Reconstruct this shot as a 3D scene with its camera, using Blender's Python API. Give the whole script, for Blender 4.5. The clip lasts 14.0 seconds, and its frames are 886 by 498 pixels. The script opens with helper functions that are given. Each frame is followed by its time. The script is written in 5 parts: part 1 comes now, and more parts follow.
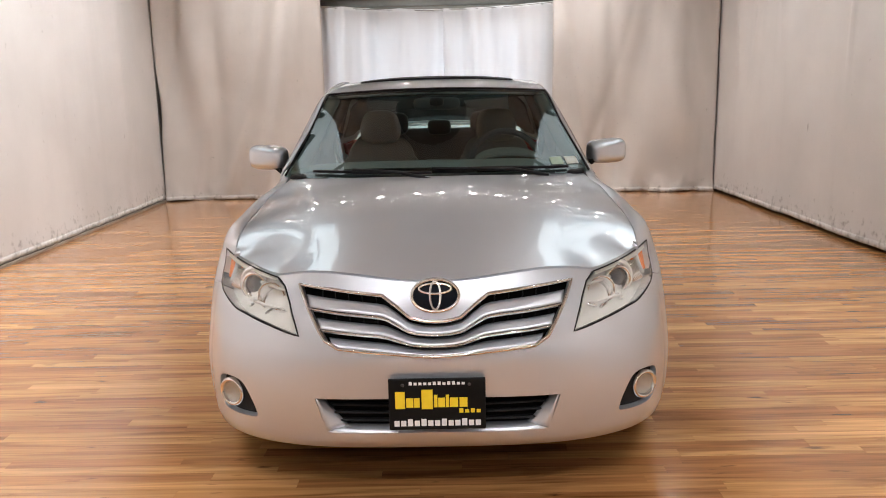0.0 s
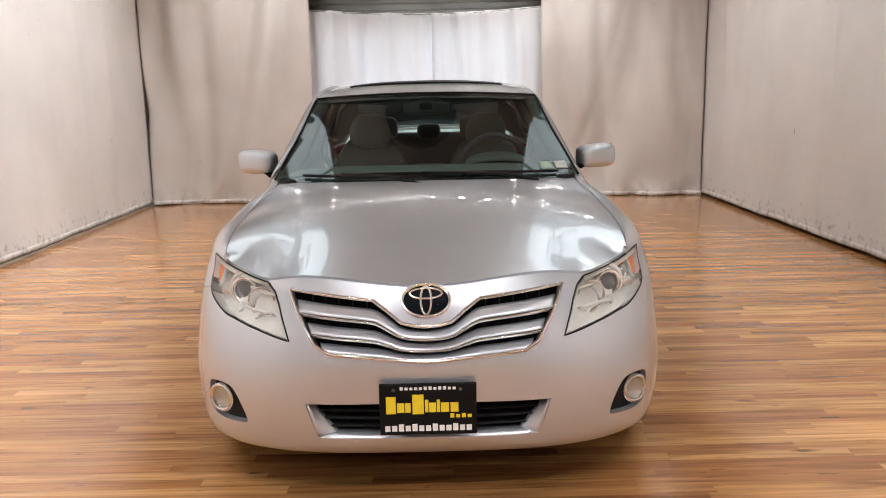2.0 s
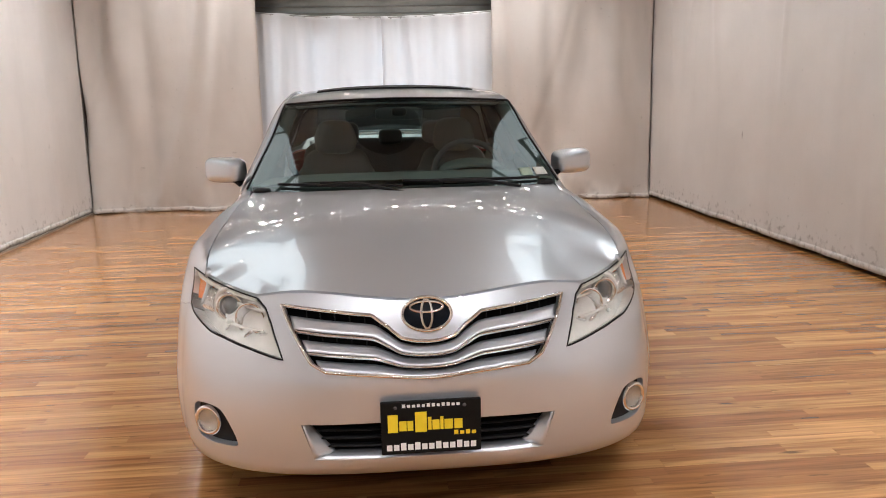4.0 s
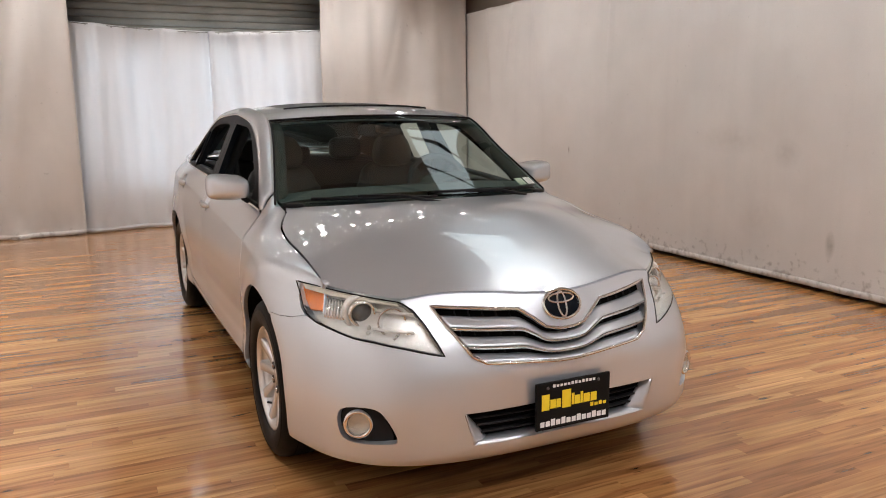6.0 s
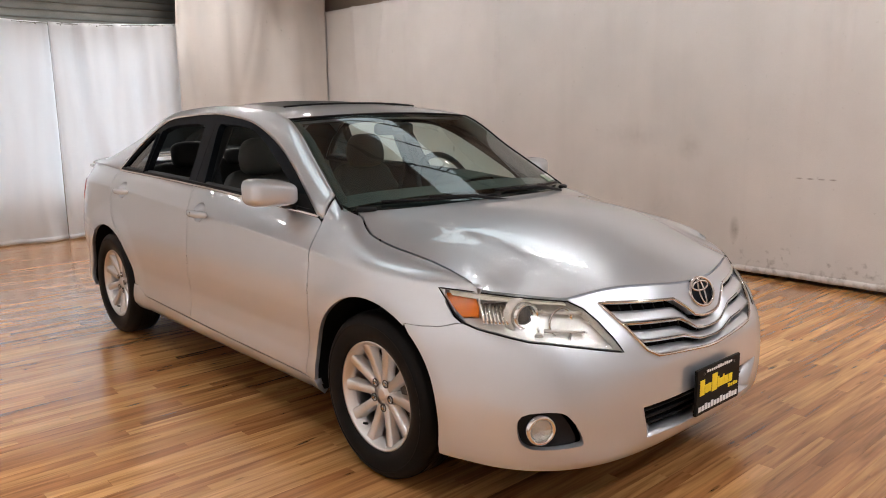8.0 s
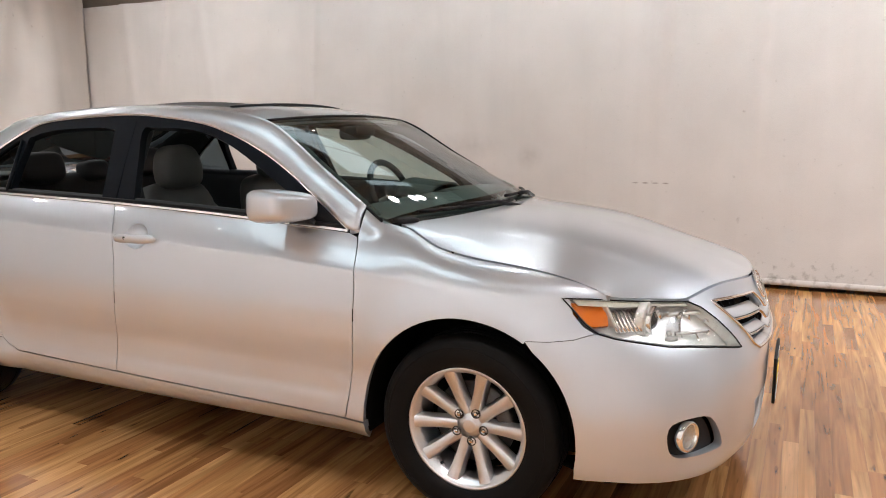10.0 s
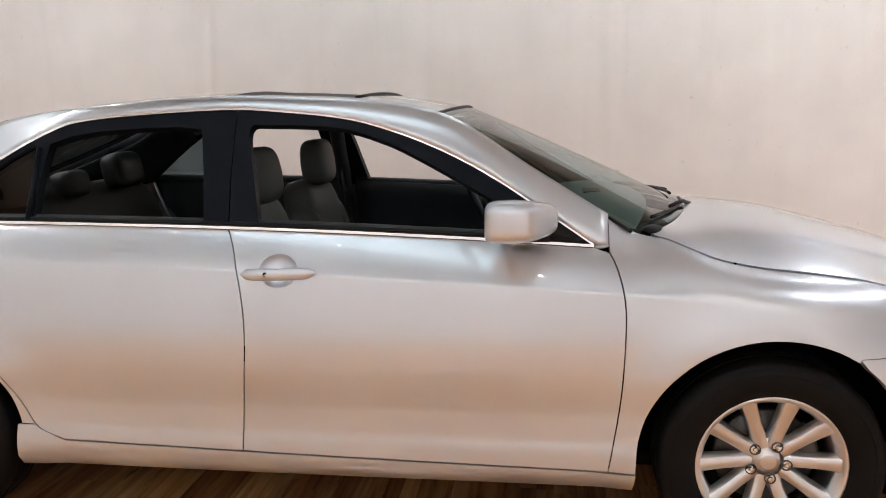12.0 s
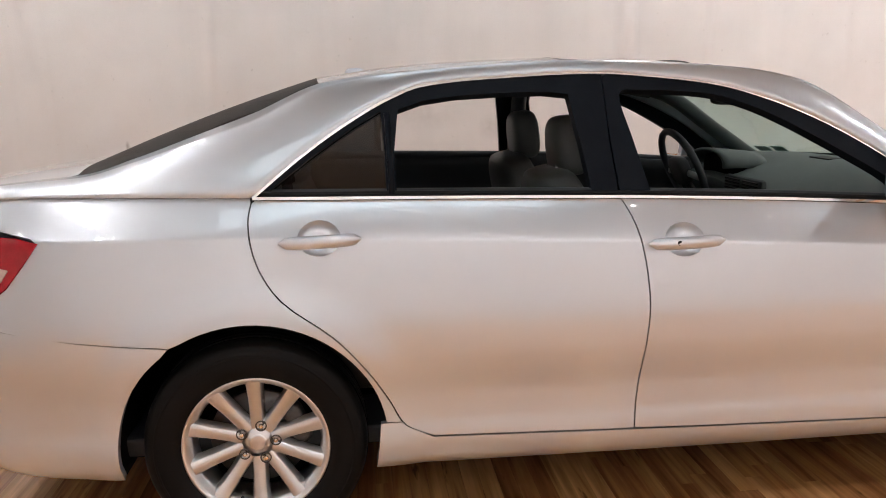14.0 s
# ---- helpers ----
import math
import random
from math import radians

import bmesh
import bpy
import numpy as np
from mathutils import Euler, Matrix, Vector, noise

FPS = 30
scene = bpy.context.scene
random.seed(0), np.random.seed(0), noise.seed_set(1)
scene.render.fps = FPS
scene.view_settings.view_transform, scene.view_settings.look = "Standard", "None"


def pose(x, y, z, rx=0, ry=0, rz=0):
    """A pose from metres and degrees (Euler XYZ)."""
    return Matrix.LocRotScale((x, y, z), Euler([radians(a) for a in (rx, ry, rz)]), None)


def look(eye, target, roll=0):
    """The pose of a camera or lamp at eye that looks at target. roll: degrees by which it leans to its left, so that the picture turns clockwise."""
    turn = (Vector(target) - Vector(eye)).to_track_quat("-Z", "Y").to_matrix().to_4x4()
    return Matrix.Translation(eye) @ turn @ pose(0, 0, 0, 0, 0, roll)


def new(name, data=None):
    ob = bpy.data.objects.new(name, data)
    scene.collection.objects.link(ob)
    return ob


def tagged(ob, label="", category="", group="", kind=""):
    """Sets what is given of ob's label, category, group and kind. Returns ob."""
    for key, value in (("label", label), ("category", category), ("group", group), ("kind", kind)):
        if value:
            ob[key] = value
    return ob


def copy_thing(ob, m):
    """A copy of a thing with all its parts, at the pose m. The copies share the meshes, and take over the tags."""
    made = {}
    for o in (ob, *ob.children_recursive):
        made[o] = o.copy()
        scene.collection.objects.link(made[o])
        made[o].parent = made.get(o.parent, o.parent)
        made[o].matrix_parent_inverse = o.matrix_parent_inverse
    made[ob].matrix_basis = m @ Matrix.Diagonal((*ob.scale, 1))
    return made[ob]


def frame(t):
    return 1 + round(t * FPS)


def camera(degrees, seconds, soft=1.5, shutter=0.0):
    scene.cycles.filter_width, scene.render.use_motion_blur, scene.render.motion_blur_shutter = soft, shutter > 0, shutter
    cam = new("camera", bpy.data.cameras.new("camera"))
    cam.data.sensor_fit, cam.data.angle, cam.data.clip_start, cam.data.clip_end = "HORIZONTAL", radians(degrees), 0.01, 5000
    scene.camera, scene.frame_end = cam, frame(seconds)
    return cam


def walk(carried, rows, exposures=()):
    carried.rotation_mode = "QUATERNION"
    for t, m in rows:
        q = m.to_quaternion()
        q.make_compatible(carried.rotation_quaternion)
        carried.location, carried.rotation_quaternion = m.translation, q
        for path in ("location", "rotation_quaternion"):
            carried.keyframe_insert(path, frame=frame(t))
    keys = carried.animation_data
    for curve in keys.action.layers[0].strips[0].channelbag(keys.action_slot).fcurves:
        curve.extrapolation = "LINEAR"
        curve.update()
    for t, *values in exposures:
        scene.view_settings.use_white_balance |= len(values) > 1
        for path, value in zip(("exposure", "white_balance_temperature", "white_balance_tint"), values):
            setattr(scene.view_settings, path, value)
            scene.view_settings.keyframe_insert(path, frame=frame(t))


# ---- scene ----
cam = camera(60.0, 14.0, soft=1.0)
PATH = [
    (0, (0.042, -4.701, 1.394), (0.031, -2.743, 0.984), -1.2),
    (0.5, (0.041, -4.701, 1.399), (0.036, -2.743, 0.99), -1.2),
    (1, (0.038, -4.7, 1.401), (0.04, -2.741, 0.996), -1.1),
    (1.5, (0.034, -4.7, 1.397), (0.045, -2.74, 0.997), -1.2),
    (2, (0.035, -4.699, 1.397), (0.054, -2.74, 0.996), -1.1),
    (2.5, (0.04, -4.699, 1.396), (0.065, -2.739, 0.999), -1.1),
    (3, (0.046, -4.694, 1.394), (0.074, -2.734, 0.997), -1.2),
    (3.2, (0.051, -4.68, 1.395), (0.079, -2.72, 0.998), -1.1),
    (5.3, (-1.022, -4.551, 1.437), (-0.409, -2.684, 1.064), -0.8),
    (5.5, (-1.169, -4.572, 1.426), (-0.507, -2.72, 1.063), -0.5),
    (6, (-1.516, -4.532, 1.428), (-0.678, -2.752, 1.068), -0.5),
    (6.5, (-1.842, -4.387, 1.44), (-0.854, -2.686, 1.079), -0.4),
    (7, (-2.166, -4.232, 1.429), (-1.074, -2.596, 1.067), -0.7),
    (7.5, (-2.416, -4.014, 1.42), (-1.212, -2.459, 1.058), -0.7),
    (8, (-2.562, -3.719, 1.418), (-1.245, -2.258, 1.057), -0.7),
    (8.2, (-2.635, -3.604, 1.395), (-1.266, -2.189, 1.04), -0.5),
    (10.3, (-3.172, -2.191, 1.356), (-1.335, -1.477, 1.018), -0.9),
    (10.5, (-3.16, -2.017, 1.358), (-1.294, -1.388, 1.007), -1.3),
    (11, (-3.103, -1.634, 1.358), (-1.194, -1.145, 1.013), -1.6),
    (11.5, (-3.15, -1.242, 1.372), (-1.216, -0.864, 1.03), -1.7),
    (12, (-3.097, -0.792, 1.384), (-1.148, -0.522, 1.027), -1.3),
    (12.5, (-3.086, -0.327, 1.38), (-1.123, -0.186, 1.022), -1.3),
    (13, (-3.073, 0.125, 1.297), (-1.106, 0.215, 0.945), -1.1),
    (13.5, (-3.011, 0.56, 1.288), (-1.051, 0.557, 0.895), -0.9),
    (14, (-3.04, 0.992, 1.349), (-1.091, 0.786, 0.949), -0.9),
]
walk(cam, [(t, look(e, g, r)) for t, e, g, r in PATH], [(0, .28, 6550, 10), (3.2, .28, 6550, 10), (5.3, .13, 6600, 10), (8.2, .16, 6550, 10), (10.3, .48, 6250, 7), (12.2, .45, 6200, 7), (13, .40, 6400, 9), (14, .44, 6400, 10)])


# ---------------------------------------------------------------- light
world = bpy.data.worlds.new("world")
scene.world = world
world.use_nodes = True
bg = world.node_tree.nodes["Background"]
sky = world.node_tree.nodes.new("ShaderNodeTexSky")
sky.sky_type, sky.sun_disc, sky.sun_elevation, sky.sun_rotation = "NISHITA", False, radians(40), radians(120)
world.node_tree.links.new(sky.outputs[0], bg.inputs[0])
bg.inputs[1].default_value = 0.1


def area(name, m, sx, sy, power, color, spread=180):
    d = bpy.data.lights.new(name, "AREA")
    d.shape, d.size, d.size_y, d.energy, d.color, d.spread = "RECTANGLE", sx, sy, power, color, radians(spread)
    ob = new(name, d)
    ob.matrix_world = m
    return ob


# each row: its y, then x, watts and outward tilt of every lamp; the tilted ones wash the long walls
# added lamps with no known source, brightening walls, floor and car sides
def added_aisle(left, right, down):
    return [(-2.35, left, 40), (-2.2, 1.05 * down, 5), (2.2, down, 0), (2.35, right, -40)]


# only rows 3.0, 5.0 and the -.95 extras are inferred; others are added
LAMPS = [(3.0, [(x, 7, 0) for x in (-2.2, -1.45, -.85, -.35, .02, .44, .82, 1.24, 1.78, 2.5)]),
         (5.0, [(x, 32, 0) for x in (-2.4, -1.7, -.5, .56, .98, 1.5, 2.1)]),
         (4.1, added_aisle(34, 16, 34)),
         (2.9, added_aisle(62, 20, 70)),
         (1.7, added_aisle(100, 22, 105)),
         (.4, added_aisle(108, 30, 110)),
         (-.95, added_aisle(108, 36, 110) + [(1.2, 5, 0), (1.62, 5, 0), (1.8, 5, 0)]),
         (-2.1, added_aisle(108, 36, 110)),
         (-3.3, added_aisle(70, 56, 105) + [(-1.6, 60, 0), (1.6, 75, 0)]),
         (-4.9, added_aisle(50, 66, 100) + [(-1.3, 90, 0), (0, 90, 0), (1.3, 115, 0)]),
         (-7.2, [(-2.0, 110, 0), (0, 110, 0), (2.0, 110, 0)])]
LAMP_Z = 3.40
for row, lamps in LAMPS:
    for x, watts, tilt in lamps:
        d = bpy.data.lights.new("spot_lamp_light", "SPOT")
        d.energy, d.color, d.spot_size, d.spot_blend, d.shadow_soft_size = watts, (.985, .972, 1.0), radians(125 if abs(tilt) > 30 else 105 if row == 5.0 else 72 if x == -2.2 and row < 2.95 else 48 if x == 2.2 and row < 2.95 else 150), 1, .04
        ob = new("spot_lamp_light", d)
        ob.matrix_world = pose(x, row, LAMP_Z, 0, tilt, 0) @ Matrix.Translation((0, 0, -.03))
# daylight behind the white curtains
area("doorway_daylight", pose(0, 5.70, 1.35, -90), 2.6, 1.7, 42, (.80, .91, 1.0))


# ---------------------------------------------------------------- materials
def nodes_of(name):
    m = bpy.data.materials.new(name)
    m.use_nodes = True
    nt = m.node_tree
    return m, nt, nt.nodes["Principled BSDF"]


def surface(name, c1, c2, rough, metal=0.0, scale=6.0, fine=60.0, bump=0.0, coat=0.0, stretch=(1, 1, 1), island=0.0, rvar=.06, sheen=0.0, spec=.5, coords="Object"):
    """A painted, woven or cast surface: two scales of colour variation, uneven gloss and fine relief."""
    m, nt, p = nodes_of(name)
    n, l = nt.nodes, nt.links
    tc, mp = n.new("ShaderNodeTexCoord"), n.new("ShaderNodeMapping")
    mp.inputs["Scale"].default_value = stretch
    l.new(tc.outputs[coords], mp.inputs[0])
    a, b = n.new("ShaderNodeTexNoise"), n.new("ShaderNodeTexNoise")
    a.inputs["Scale"].default_value, a.inputs["Detail"].default_value = scale, 4
    b.inputs["Scale"].default_value, b.inputs["Detail"].default_value = fine, 3
    for t in (a, b):
        l.new(mp.outputs[0], t.inputs[0])
    add = n.new("ShaderNodeMath")
    add.operation = "MULTIPLY_ADD"
    l.new(b.outputs[0], add.inputs[0])
    add.inputs[1].default_value = .45
    l.new(a.outputs[0], add.inputs[2])
    rng = n.new("ShaderNodeMapRange")
    rng.inputs[1].default_value, rng.inputs[2].default_value = .45, .98
    l.new(add.outputs[0], rng.inputs[0])
    mix = n.new("ShaderNodeMix")
    mix.data_type = "RGBA"
    mix.inputs[6].default_value, mix.inputs[7].default_value = (*c1, 1), (*c2, 1)
    l.new(rng.outputs[0], mix.inputs[0])
    col = mix.outputs[2]
    if island:
        geo, hsv, mr = n.new("ShaderNodeNewGeometry"), n.new("ShaderNodeHueSaturation"), n.new("ShaderNodeMapRange")
        l.new(geo.outputs["Random Per Island"], mr.inputs[0])
        mr.inputs[3].default_value, mr.inputs[4].default_value = 1 - island, 1 + island
        l.new(mr.outputs[0], hsv.inputs["Value"])
        l.new(col, hsv.inputs["Color"])
        col = hsv.outputs[0]
    l.new(col, p.inputs["Base Color"])
    rr = n.new("ShaderNodeMapRange")
    rr.inputs[3].default_value, rr.inputs[4].default_value = max(.02, rough - rvar), rough + rvar
    l.new(a.outputs[0], rr.inputs[0])
    l.new(rr.outputs[0], p.inputs["Roughness"])
    p.inputs["Metallic"].default_value = metal
    p.inputs["Specular IOR Level"].default_value = spec
    p.inputs["Coat Weight"].default_value = coat
    p.inputs["Coat Roughness"].default_value = .022
    p.inputs["Coat IOR"].default_value = 1.65
    p.inputs["Sheen Weight"].default_value = sheen
    if bump:
        bp = n.new("ShaderNodeBump")
        bp.inputs["Strength"].default_value, bp.inputs["Distance"].default_value = min(1, bump * 10), bump * .02
        l.new(b.outputs[0], bp.inputs["Height"])
        l.new(bp.outputs[0], p.inputs["Normal"])
    return m


def pane(name, tint, ior=1.5, rough=0.0, graze=1.0):
    """Clear or tinted sheet glass: what is behind it shows through, gloss by Fresnel."""
    m, nt, p = nodes_of(name)
    n, l = nt.nodes, nt.links
    tr, gl, lw, mx = n.new("ShaderNodeBsdfTransparent"), n.new("ShaderNodeBsdfGlossy"), n.new("ShaderNodeLayerWeight"), n.new("ShaderNodeMixShader")
    tr.inputs[0].default_value = (*tint, 1)
    gl.inputs["Roughness"].default_value = rough
    f0 = ((ior - 1) / (ior + 1)) ** 2 * 1.7
    pw, ma = n.new("ShaderNodeMath"), n.new("ShaderNodeMath")
    pw.operation, ma.operation = "POWER", "MULTIPLY_ADD"
    lw.inputs[0].default_value = .5
    l.new(lw.outputs["Facing"], pw.inputs[0])
    pw.inputs[1].default_value = 5
    l.new(pw.outputs[0], ma.inputs[0])
    ma.inputs[1].default_value, ma.inputs[2].default_value = graze * (1 - f0), f0
    l.new(ma.outputs[0], mx.inputs[0])
    l.new(tr.outputs[0], mx.inputs[1])
    l.new(gl.outputs[0], mx.inputs[2])
    l.new(mx.outputs[0], n["Material Output"].inputs[0])
    n.remove(p)
    return m


def glow(name, color, power):
    m, nt, p = nodes_of(name)
    p.inputs["Emission Color"].default_value = (*color, 1)
    p.inputs["Emission Strength"].default_value = power
    return m


PAINT = surface("silver_paint", (.61, .65, .70), (.66, .70, .75), .36, .74, 1.2, 900, .004, coat=1.0, rvar=.02)
CHROME = surface("chrome", (.80, .80, .80), (.88, .88, .88), .10, 1.0, 8, 200, rvar=.03)
BLACK = surface("black_plastic", (.008, .008, .009), (.015, .015, .016), .48, 0, 10, 250, .02, spec=.16)
GLOSSBLACK = surface("black_gloss_trim", (.007, .009, .013), (.011, .014, .019), .38, 0, 8, 200, spec=.06)
RUBBER = surface("tyre_rubber", (.005, .005, .005), (.008, .0075, .0075), .46, 0, 9, 120, .05, spec=.11, rvar=.1)
CAVITY = surface("dark_lining", (.003, .003, .003), (.006, .006, .006), .9, 0, 6, 80, .03, spec=.04)
ALLOY = surface("alloy_silver", (.66, .66, .665), (.74, .74, .745), .30, .9, 5, 180, .01, coat=.6)
STEEL = surface("brake_steel", (.07, .066, .064), (.12, .115, .11), .45, .8, 12, 120, .03)
# bench hide darker than the front seats: rear-cabin shade put into its colour
SHADEDHIDE = surface("shaded_bench_leather", (.026, .025, .024), (.042, .040, .038), .45, 0, 5, 260, .06)
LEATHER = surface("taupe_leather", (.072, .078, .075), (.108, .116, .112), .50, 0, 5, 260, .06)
TRIM = surface("dark_cabin_trim", (.025, .030, .034), (.041, .048, .053), .62, 0, 6, 200, .05)
DASH = surface("grey_dashboard_vinyl", (.085, .105, .10), (.115, .14, .135), .60, 0, 6, 260, .06)
LINER = surface("headliner_cloth", (.17, .175, .17), (.22, .225, .22), .9, 0, 6, 300, .05)
AMBER = surface("amber_lens", (.78, .17, .01), (.88, .24, .02), .25, 0, 30, 160, .05, coat=.2, spec=.3)
RED = surface("red_lens", (.30, .004, .012), (.42, .008, .018), .15, 0, 20, 160, .03, coat=.3, spec=.3)
REFLECTOR = surface("lamp_reflector", (.74, .75, .73), (.88, .88, .86), .24, .40, 18, 60, .14)
PLATE = surface("black_plate", (.006, .006, .006), (.011, .011, .011), .45, 0, 10, 200, .01, spec=.12)
YELLOW = surface("yellow_lettering", (.85, .62, .02), (.92, .70, .04), .5, 0, 30, 200)
WHITE = surface("white_lettering", (.80, .80, .80), (.88, .88, .88), .5, 0, 30, 200)
GLASS = pane("windscreen_glass", (.55, .72, .68), 1.57)
TINTED = pane("tinted_quarter_glass", (.13, .17, .19), 1.75)
REARGLASS = pane("dark_rear_glass", (.02, .024, .024), 1.45, graze=.2)
PILLARTRIM = surface("grey_green_pillar_trim", (.045, .055, .052), (.065, .078, .074), .7, 0, 6, 200, .05)
LENS = pane("clear_lens", (.96, .97, .95))
FOGGLASS = surface("fog_lamp_reflector", (.46, .46, .44), (.74, .74, .72), .16, .8, 40, 120, .25, coat=.6)
STICK_G = surface("green_sticker", (.30, .48, .36), (.55, .66, .52), .5, 0, 120, 300)
STICK_W = surface("pale_sticker", (.62, .68, .64), (.75, .78, .74), .5, 0, 120, 300)
CLOTH = surface("ivory_curtain_cloth", (.62, .585, .55), (.70, .665, .63), .92, 0, .9, 220, .05, sheen=.2)
WALLCLOTH = surface("ivory_wall_cloth", (.59, .56, .535), (.67, .64, .615), .92, 0, .7, 160, .08, sheen=.2)
CLOTHWHITE = surface("white_curtain_cloth", (.76, .76, .77), (.84, .84, .85), .9, 0, .9, 220, .05, sheen=.2)


def let_light_through(m, share):
    """Thin cloth that daylight behind it shines through."""
    nt = m.node_tree
    n, l = nt.nodes, nt.links
    p, tr, mx = n["Principled BSDF"], n.new("ShaderNodeBsdfTranslucent"), n.new("ShaderNodeMixShader")
    tr.inputs[0].default_value = (.85, .86, .88, 1)
    mx.inputs[0].default_value = share
    l.new(p.outputs[0], mx.inputs[1])
    l.new(tr.outputs[0], mx.inputs[2])
    l.new(mx.outputs[0], n["Material Output"].inputs[0])


def soil_and_creases(m, top=.30, marks=()):
    """Dark specks and scuffs in the cloth, thicker towards its hem, a few pale water marks, and crease shade drawn as
    streaks.
    """
    nt = m.node_tree
    n, l = nt.nodes, nt.links
    p = n["Principled BSDF"]
    old = p.inputs["Base Color"].links[0].from_socket
    geo, sep = n.new("ShaderNodeNewGeometry"), n.new("ShaderNodeSeparateXYZ")
    l.new(geo.outputs["Position"], sep.inputs[0])
    sp, bl = n.new("ShaderNodeTexNoise"), n.new("ShaderNodeTexNoise")
    sp.inputs["Scale"].default_value, sp.inputs["Detail"].default_value = 17, 6
    bl.inputs["Scale"].default_value, bl.inputs["Detail"].default_value = 1.7, 5
    l.new(geo.outputs["Position"], sp.inputs[0])
    l.new(geo.outputs["Position"], bl.inputs[0])
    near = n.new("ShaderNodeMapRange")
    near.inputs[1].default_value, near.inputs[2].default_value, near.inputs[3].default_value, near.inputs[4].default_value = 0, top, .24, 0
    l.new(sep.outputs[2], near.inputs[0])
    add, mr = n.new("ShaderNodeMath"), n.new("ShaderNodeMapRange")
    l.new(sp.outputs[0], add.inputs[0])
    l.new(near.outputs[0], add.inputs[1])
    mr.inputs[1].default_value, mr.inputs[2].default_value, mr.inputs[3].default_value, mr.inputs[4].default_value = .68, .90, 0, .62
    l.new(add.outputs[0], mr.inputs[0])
    br = n.new("ShaderNodeMapRange")
    br.inputs[1].default_value, br.inputs[2].default_value, br.inputs[3].default_value, br.inputs[4].default_value = .35, .7, .955, 1.03
    l.new(bl.outputs[0], br.inputs[0])
    # faint upright streaks, the soft shade of creases put into the colour
    st, sm, sr = n.new("ShaderNodeTexNoise"), n.new("ShaderNodeMapping"), n.new("ShaderNodeMapRange")
    sm.inputs["Scale"].default_value = (5, 5, .22)
    l.new(geo.outputs["Position"], sm.inputs[0])
    l.new(sm.outputs[0], st.inputs[0])
    st.inputs["Scale"].default_value, st.inputs["Detail"].default_value = 1.0, 4
    sr.inputs[1].default_value, sr.inputs[2].default_value, sr.inputs[3].default_value, sr.inputs[4].default_value = .50, .78, 1.0, .955
    l.new(st.outputs[0], sr.inputs[0])
    mu = n.new("ShaderNodeMath")
    mu.operation = "MULTIPLY"
    l.new(br.outputs[0], mu.inputs[0])
    l.new(sr.outputs[0], mu.inputs[1])
    # single marks: x, y, z, half width, half height, strength
    dirt = mr.outputs[0]
    for x, y, z, ry, rz, k in marks:
        d, e, ln, m2, m3, mx = (n.new("ShaderNodeVectorMath"), n.new("ShaderNodeVectorMath"), n.new("ShaderNodeVectorMath"), n.new("ShaderNodeMapRange"), n.new("ShaderNodeMath"), n.new("ShaderNodeMath"))
        d.operation, e.operation, ln.operation, m3.operation, mx.operation = "SUBTRACT", "MULTIPLY", "LENGTH", "MULTIPLY", "MAXIMUM"
        d.inputs[1].default_value, e.inputs[1].default_value = (x, y, z), (4, 1 / ry, 1 / rz)
        l.new(geo.outputs["Position"], d.inputs[0])
        l.new(d.outputs[0], e.inputs[0])
        l.new(e.outputs[0], ln.inputs[0])
        m2.inputs[1].default_value, m2.inputs[2].default_value, m2.inputs[3].default_value, m2.inputs[4].default_value = .2, 1.0, k, 0
        l.new(ln.outputs["Value"], m2.inputs[0])
        l.new(m2.outputs[0], m3.inputs[0])
        l.new(sp.outputs[0], m3.inputs[1])
        l.new(dirt, mx.inputs[0])
        l.new(m3.outputs[0], mx.inputs[1])
        dirt = mx.outputs[0]
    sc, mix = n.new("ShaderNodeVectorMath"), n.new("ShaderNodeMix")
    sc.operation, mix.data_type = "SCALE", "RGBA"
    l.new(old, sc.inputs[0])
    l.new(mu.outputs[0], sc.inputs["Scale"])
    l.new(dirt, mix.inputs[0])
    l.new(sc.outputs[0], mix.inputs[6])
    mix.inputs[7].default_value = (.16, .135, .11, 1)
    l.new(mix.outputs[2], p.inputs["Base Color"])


soil_and_creases(WALLCLOTH, .34, [(3.56, -.6, .38, .05, .12, .9)] + [(3.56, -1.2 + .085 * k, .84, .034, .009, 1.3) for k in (-2, -1, 0, 1)] + [(3.56, .45, 1.15, .45, .14, .22), (3.56, -.15, 1.05, .14, .14, .32), (3.56, 2.9, .95, .02, .05, 1.0), (3.56, .1, .5, .3, .2, .18)])
soil_and_creases(CLOTH, .12)
let_light_through(CLOTHWHITE, .35)
GREYSTEEL = surface("grey_shutter_steel", (.20, .195, .18), (.30, .29, .265), .55, .3, 3, 90, .03)
PLASTER = surface("brown_wall_paint", (.22, .17, .13), (.30, .24, .19), .85, 0, 1.2, 90, .03)
IVORY = surface("ivory_wall_paint", (.60, .55, .50), (.66, .61, .56), .85, 0, 1.2, 90, .03)
CEILING = surface("grey_ceiling_lining", (.46, .455, .45), (.54, .535, .53), .8, 0, 1.0, 60, .06)
BEAM = surface("dark_steel_beam", (.05, .048, .045), (.09, .085, .08), .6, .2, 4, 90, .03)
BULB = glow("lit_lamp_face", (1.0, .94, .88), 80)
SKYLIGHT = glow("daylit_diffuser", (.76, .93, 1.0), 1.75)


